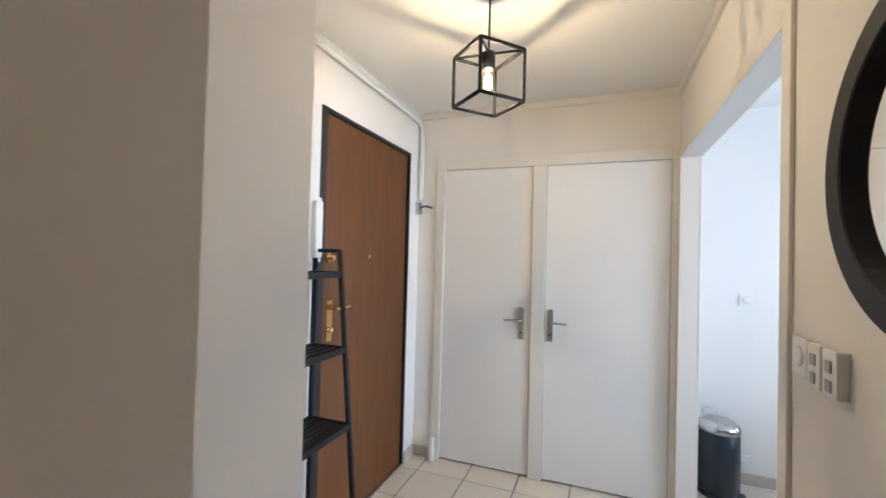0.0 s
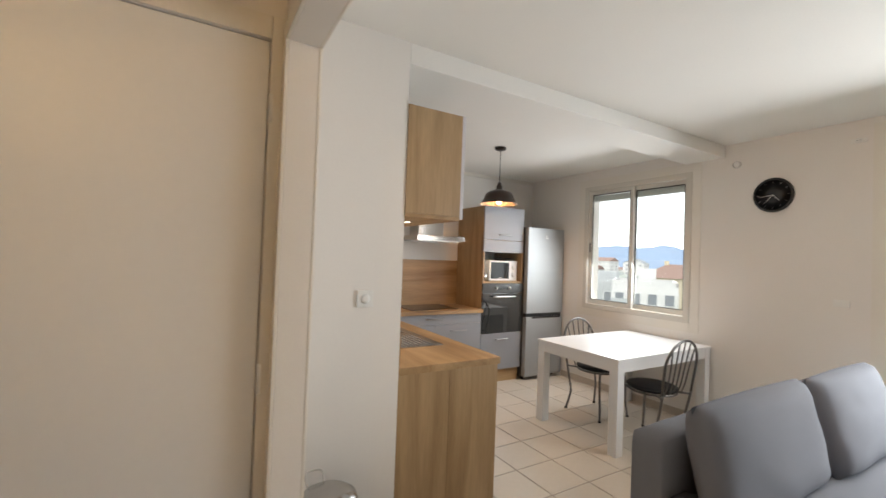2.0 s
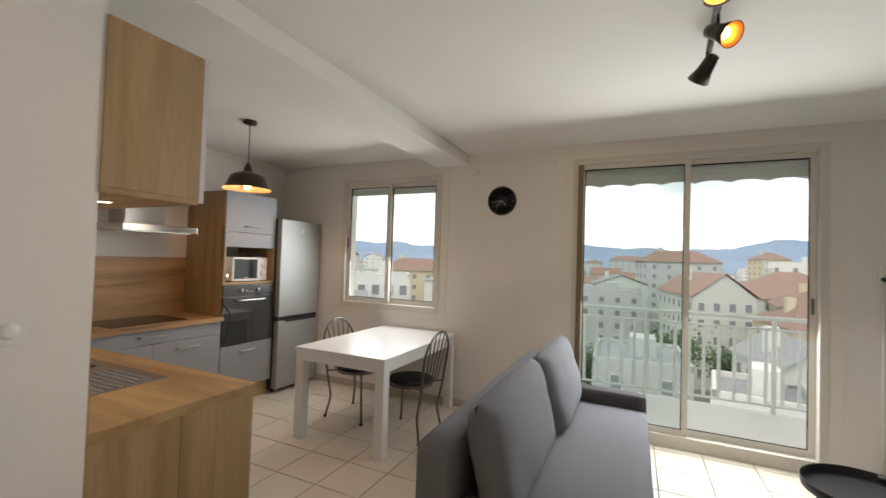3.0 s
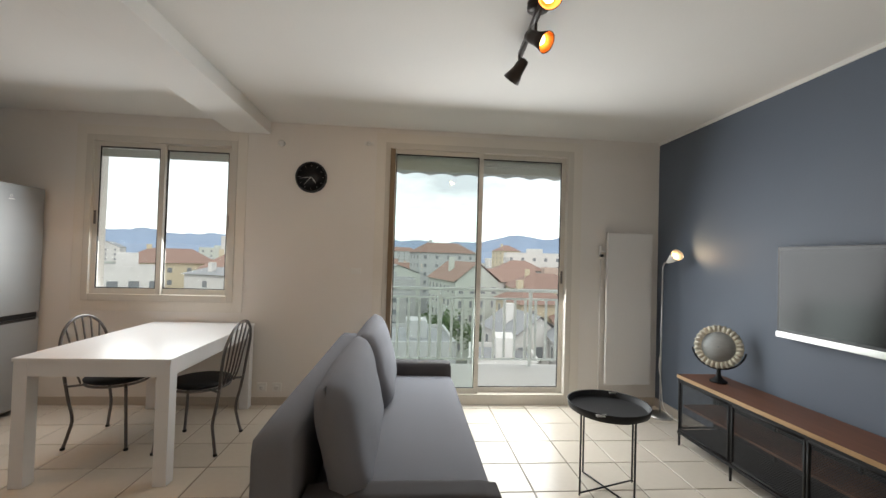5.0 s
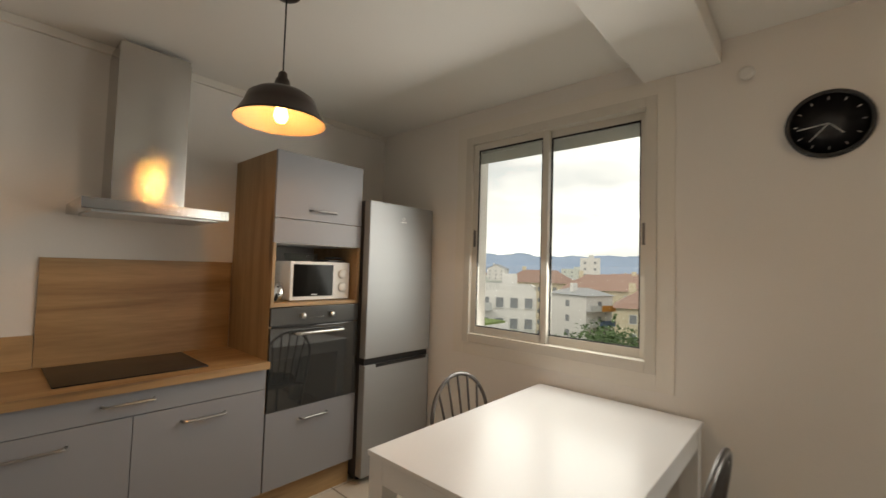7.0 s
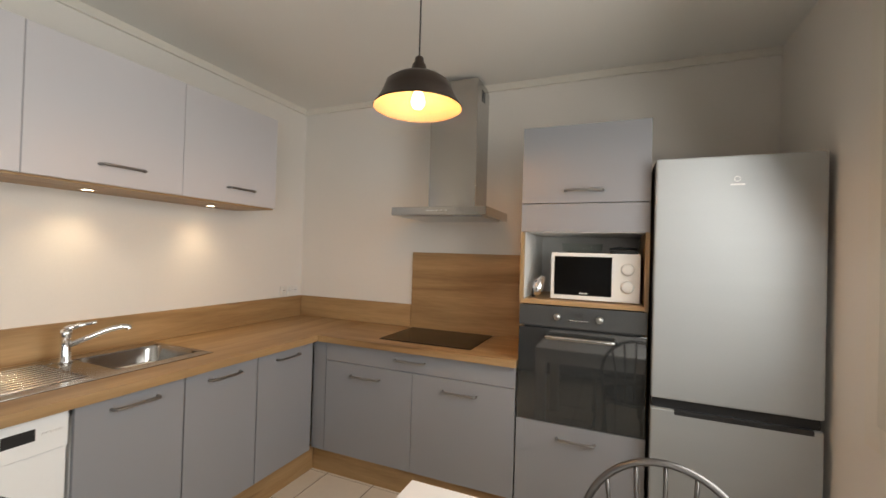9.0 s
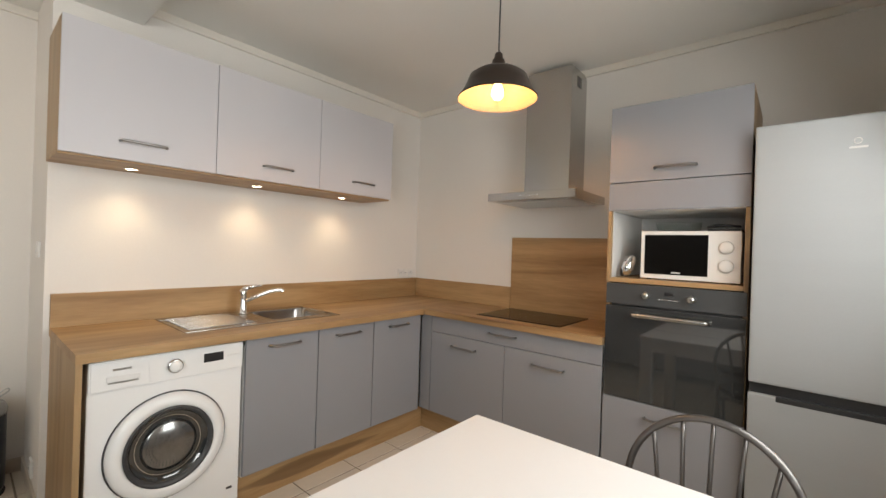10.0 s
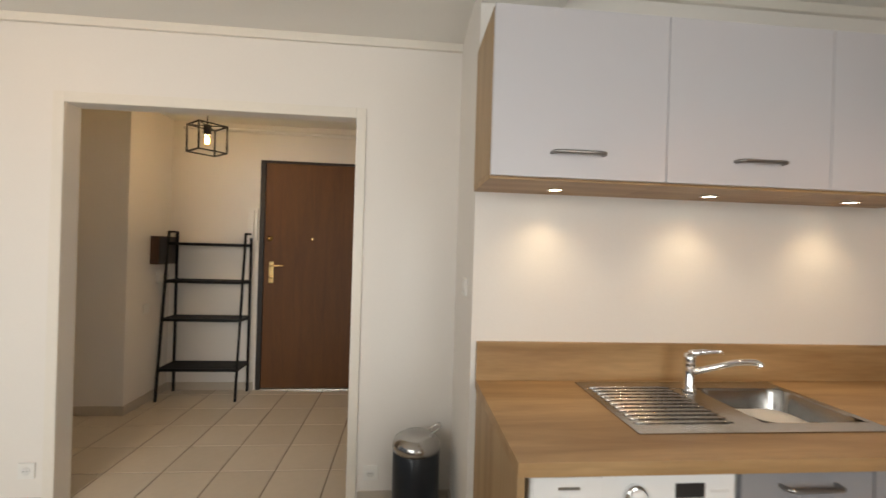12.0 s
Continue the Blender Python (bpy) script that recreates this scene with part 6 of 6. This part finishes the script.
def tree(x, y, h, seed):
    r = random.Random(seed)
    ob = thing("tree", (x, y, GZ), "leafy green street tree between the houses", "tree", "street trees")
    trunk = bmesh.new()
    tube(trunk, curve([(x, y, GZ), (x + 0.1, y, GZ + h * 0.3), (x - 0.1, y + 0.1, GZ + h * 0.6)]), [0.28 - 0.011 * k for k in range(13)], 8)
    ends = []
    for k in range(6):
        a = k * 1.05 + r.random()
        e = Vector((x + math.cos(a) * h * 0.22, y + math.sin(a) * h * 0.22, GZ + h * r.uniform(0.6, 0.85)))
        tube(trunk, [(x, y, GZ + h * 0.42), (x + math.cos(a) * h * 0.1, y + math.sin(a) * h * 0.1, GZ + h * 0.6), e], [0.14, 0.09, 0.03], 6)
        ends.append(e)
    ends.append(Vector((x, y, GZ + h * 0.85)))
    part("trunk", trunk, BARK, ob)
    vs, fs = [], []
    for k in range(1500):
        c = r.choice(ends) + Vector([r.gauss(0, h * 0.095) for _ in range(3)])
        u, v = Vector([r.gauss(0, 1) for _ in range(3)]).normalized() * 0.28, Vector([r.gauss(0, 1) for _ in range(3)]).normalized() * 0.2
        i = len(vs)
        vs += [c - u, c + v, c + u, c - v]
        fs.append((i, i + 1, i + 2, i + 3))
    data = bpy.data.meshes.new("crown")
    data.from_pydata([tuple(q - BASE[ob]) for q in vs], [], fs)
    data.materials.append(LEAF)
    crown = new("crown", data)
    crown.parent = ob
    return ob


for k, (x, y, h) in enumerate(((52, 19, 13), (56, 23, 13.5), (50, 22, 12.5), (58, 18.5, 13), (60, 26, 13), (64, -10, 10), (70, -3, 11), (84, -22, 11), (66, 12, 10), (58, 9, 10), (90, -37, 12))):
    tree(x, y, h, k)
single("lawn", box(40, 62, 6, 46, GZ, GZ + 0.15), LAWN, "green lawn between the houses", "lawn", "structure")
ob = thing("commercial_building", (31, 24, GZ), "low pale commercial building with ducts and planted roof", "building")
part("wall", box(25, 38, 9, 42, GZ, -5.4), FACES[3], ob)
bm = bmesh.new()
for a, b, c, d in ((25, 25.3, 9, 42), (37.7, 38, 9, 42), (25.3, 37.7, 9, 9.3), (25.3, 37.7, 41.7, 42)):
    bx(bm, a, b, c, d, -5.4, -4.9)
part("parapet", bm, FACES[0], ob)
part("roof", box(25.31, 37.69, 9.31, 41.69, -5.4, -5.3), ROOFGREY, ob)
part("planting", box(28, 37, 10, 14.2, -5.3, -5.1), LAWN, ob, "planted green roof strip")
part("planting", box(27, 30, 17.5, 20, -5.3, -5.12), LAWN, ob, "planted green roof strip")
for y in (15.2, 17.0, 21.5, 23.0):
    part("duct", box(26.5, 36.5, y, y + 0.45, -5.3, -4.85, bevel=0.05), FACES[0], ob, "white roof duct")
for x in (27.5, 31.0, 34.5):
    part("duct", box(x, x + 0.4, 15.2, 24.5, -4.84, -4.5, bevel=0.05), SATIN, ob, "metal roof duct")
part("stair_housing", box(30, 36.5, 25.2, 31, -5.3, -3.7), FACES[0], ob)
part("planting", box(30.2, 36.3, 25.4, 30.8, -3.7, -3.5), LAWN, ob, "planted green roof")

# mountains, far off; the haze of distance is put into their blue
HAZE = material("mountain_haze_tint", (0.22, 0.29, 0.40), 0.95, grain=0.25, scale=0.004, stain=0.3)
bm = bmesh.new()
for layer, (dist, low, seed) in enumerate(((2300, 0.35, 3.1), (3300, 1.0, 9.7))):
    cols = []
    for k in range(241):
        a = radians(-75 + 150 * k / 240)
        deg = math.degrees(a)
        base = (0.034 + 0.014 * noise.noise((a * 4.3, seed, 0)) + 0.010 * noise.noise((a * 15, seed, 2)) + 0.004 * noise.noise((a * 50, seed, 4))) * low
        base += (0.108 * math.exp(-((deg + 38) / 14.0) ** 2) + 0.020 * math.exp(-((deg + 13.5) / 3.0) ** 2) + 0.016 * math.exp(-((deg - 12) / 9.0) ** 2)) * low
        hgt = max(8.0, dist * base)
        c, s = math.cos(a), math.sin(a)
        cols.append([bm.verts.new((c * (dist + d), s * (dist + d), z)) for d, z in ((-350, GZ), (-180, hgt * 0.45), (0, hgt), (120, hgt * 0.7), (200, GZ))])
    for q, w in zip(cols, cols[1:]):
        for k in range(4):
            f = bm.faces.new((q[k], q[k + 1], w[k + 1], w[k]))
            f.smooth = True
single("backdrop", bm, HAZE, "mountain range beyond the town, coloured with blue haze", "mountains", "structure")

# ---- floor tiles, last ----
TILE_X, TILE_Y = 0.165, 1.875
bm = bmesh.new()
g = TILE / 2 - 0.004
bx(bm, -g, g, -g, g, -0.012, 0.0)
top = [e for e in bm.edges if all(abs(v.co.z) < 1e-6 for v in e.verts)]
bmesh.ops.bevel(bm, geom=top, offset=0.0022, segments=1, affect="EDGES")
tile_mesh = bpy.data.meshes.new("tile")
bm.to_mesh(tile_mesh)
bm.free()
tile_mesh.materials.append(TILEM)
rest = []
for i in range(-6, 16):
    for j in range(-11, 15):
        x, y = TILE_X + (i + 0.5) * TILE, TILE_Y + (j + 0.5) * TILE
        if x - g > WX or y - g > NY or x + g < HX or y + g < -1.3:
            continue
        if x + g < OX0 and (y - g > DY + 0.05 or (y + g < 1.09 and x + g < -0.37)):
            continue
        if x > OX1 and y + g < SY:
            continue
        if x < OX0 and y < 0.2 or (x + g < 2.03 and y - g > 3.66) or (y - g > 5.6):
            rest.append((x, y))
            continue
        o = new("tile", tile_mesh)
        o.parent = floor
        o.location = (x, y, 0.2)
vs, fs = [], []
for x, y in rest:
    i = len(vs)
    vs += [(x - g, y - g, 0.2), (x + g, y - g, 0.2), (x + g, y + g, 0.2), (x - g, y + g, 0.2), (x - g, y - g, 0.19), (x + g, y - g, 0.19), (x + g, y + g, 0.19), (x - g, y + g, 0.19)]
    fs += [tuple(i + k for k in f) for f in ((0, 1, 2, 3), (0, 4, 5, 1), (1, 5, 6, 2), (2, 6, 7, 3), (3, 7, 4, 0))]
data = bpy.data.meshes.new("far_tiles")
data.from_pydata(vs, [], fs)
data.materials.append(TILEM)
o = tagged(new("far_tiles", data), kind="stuff")
o.parent = floor
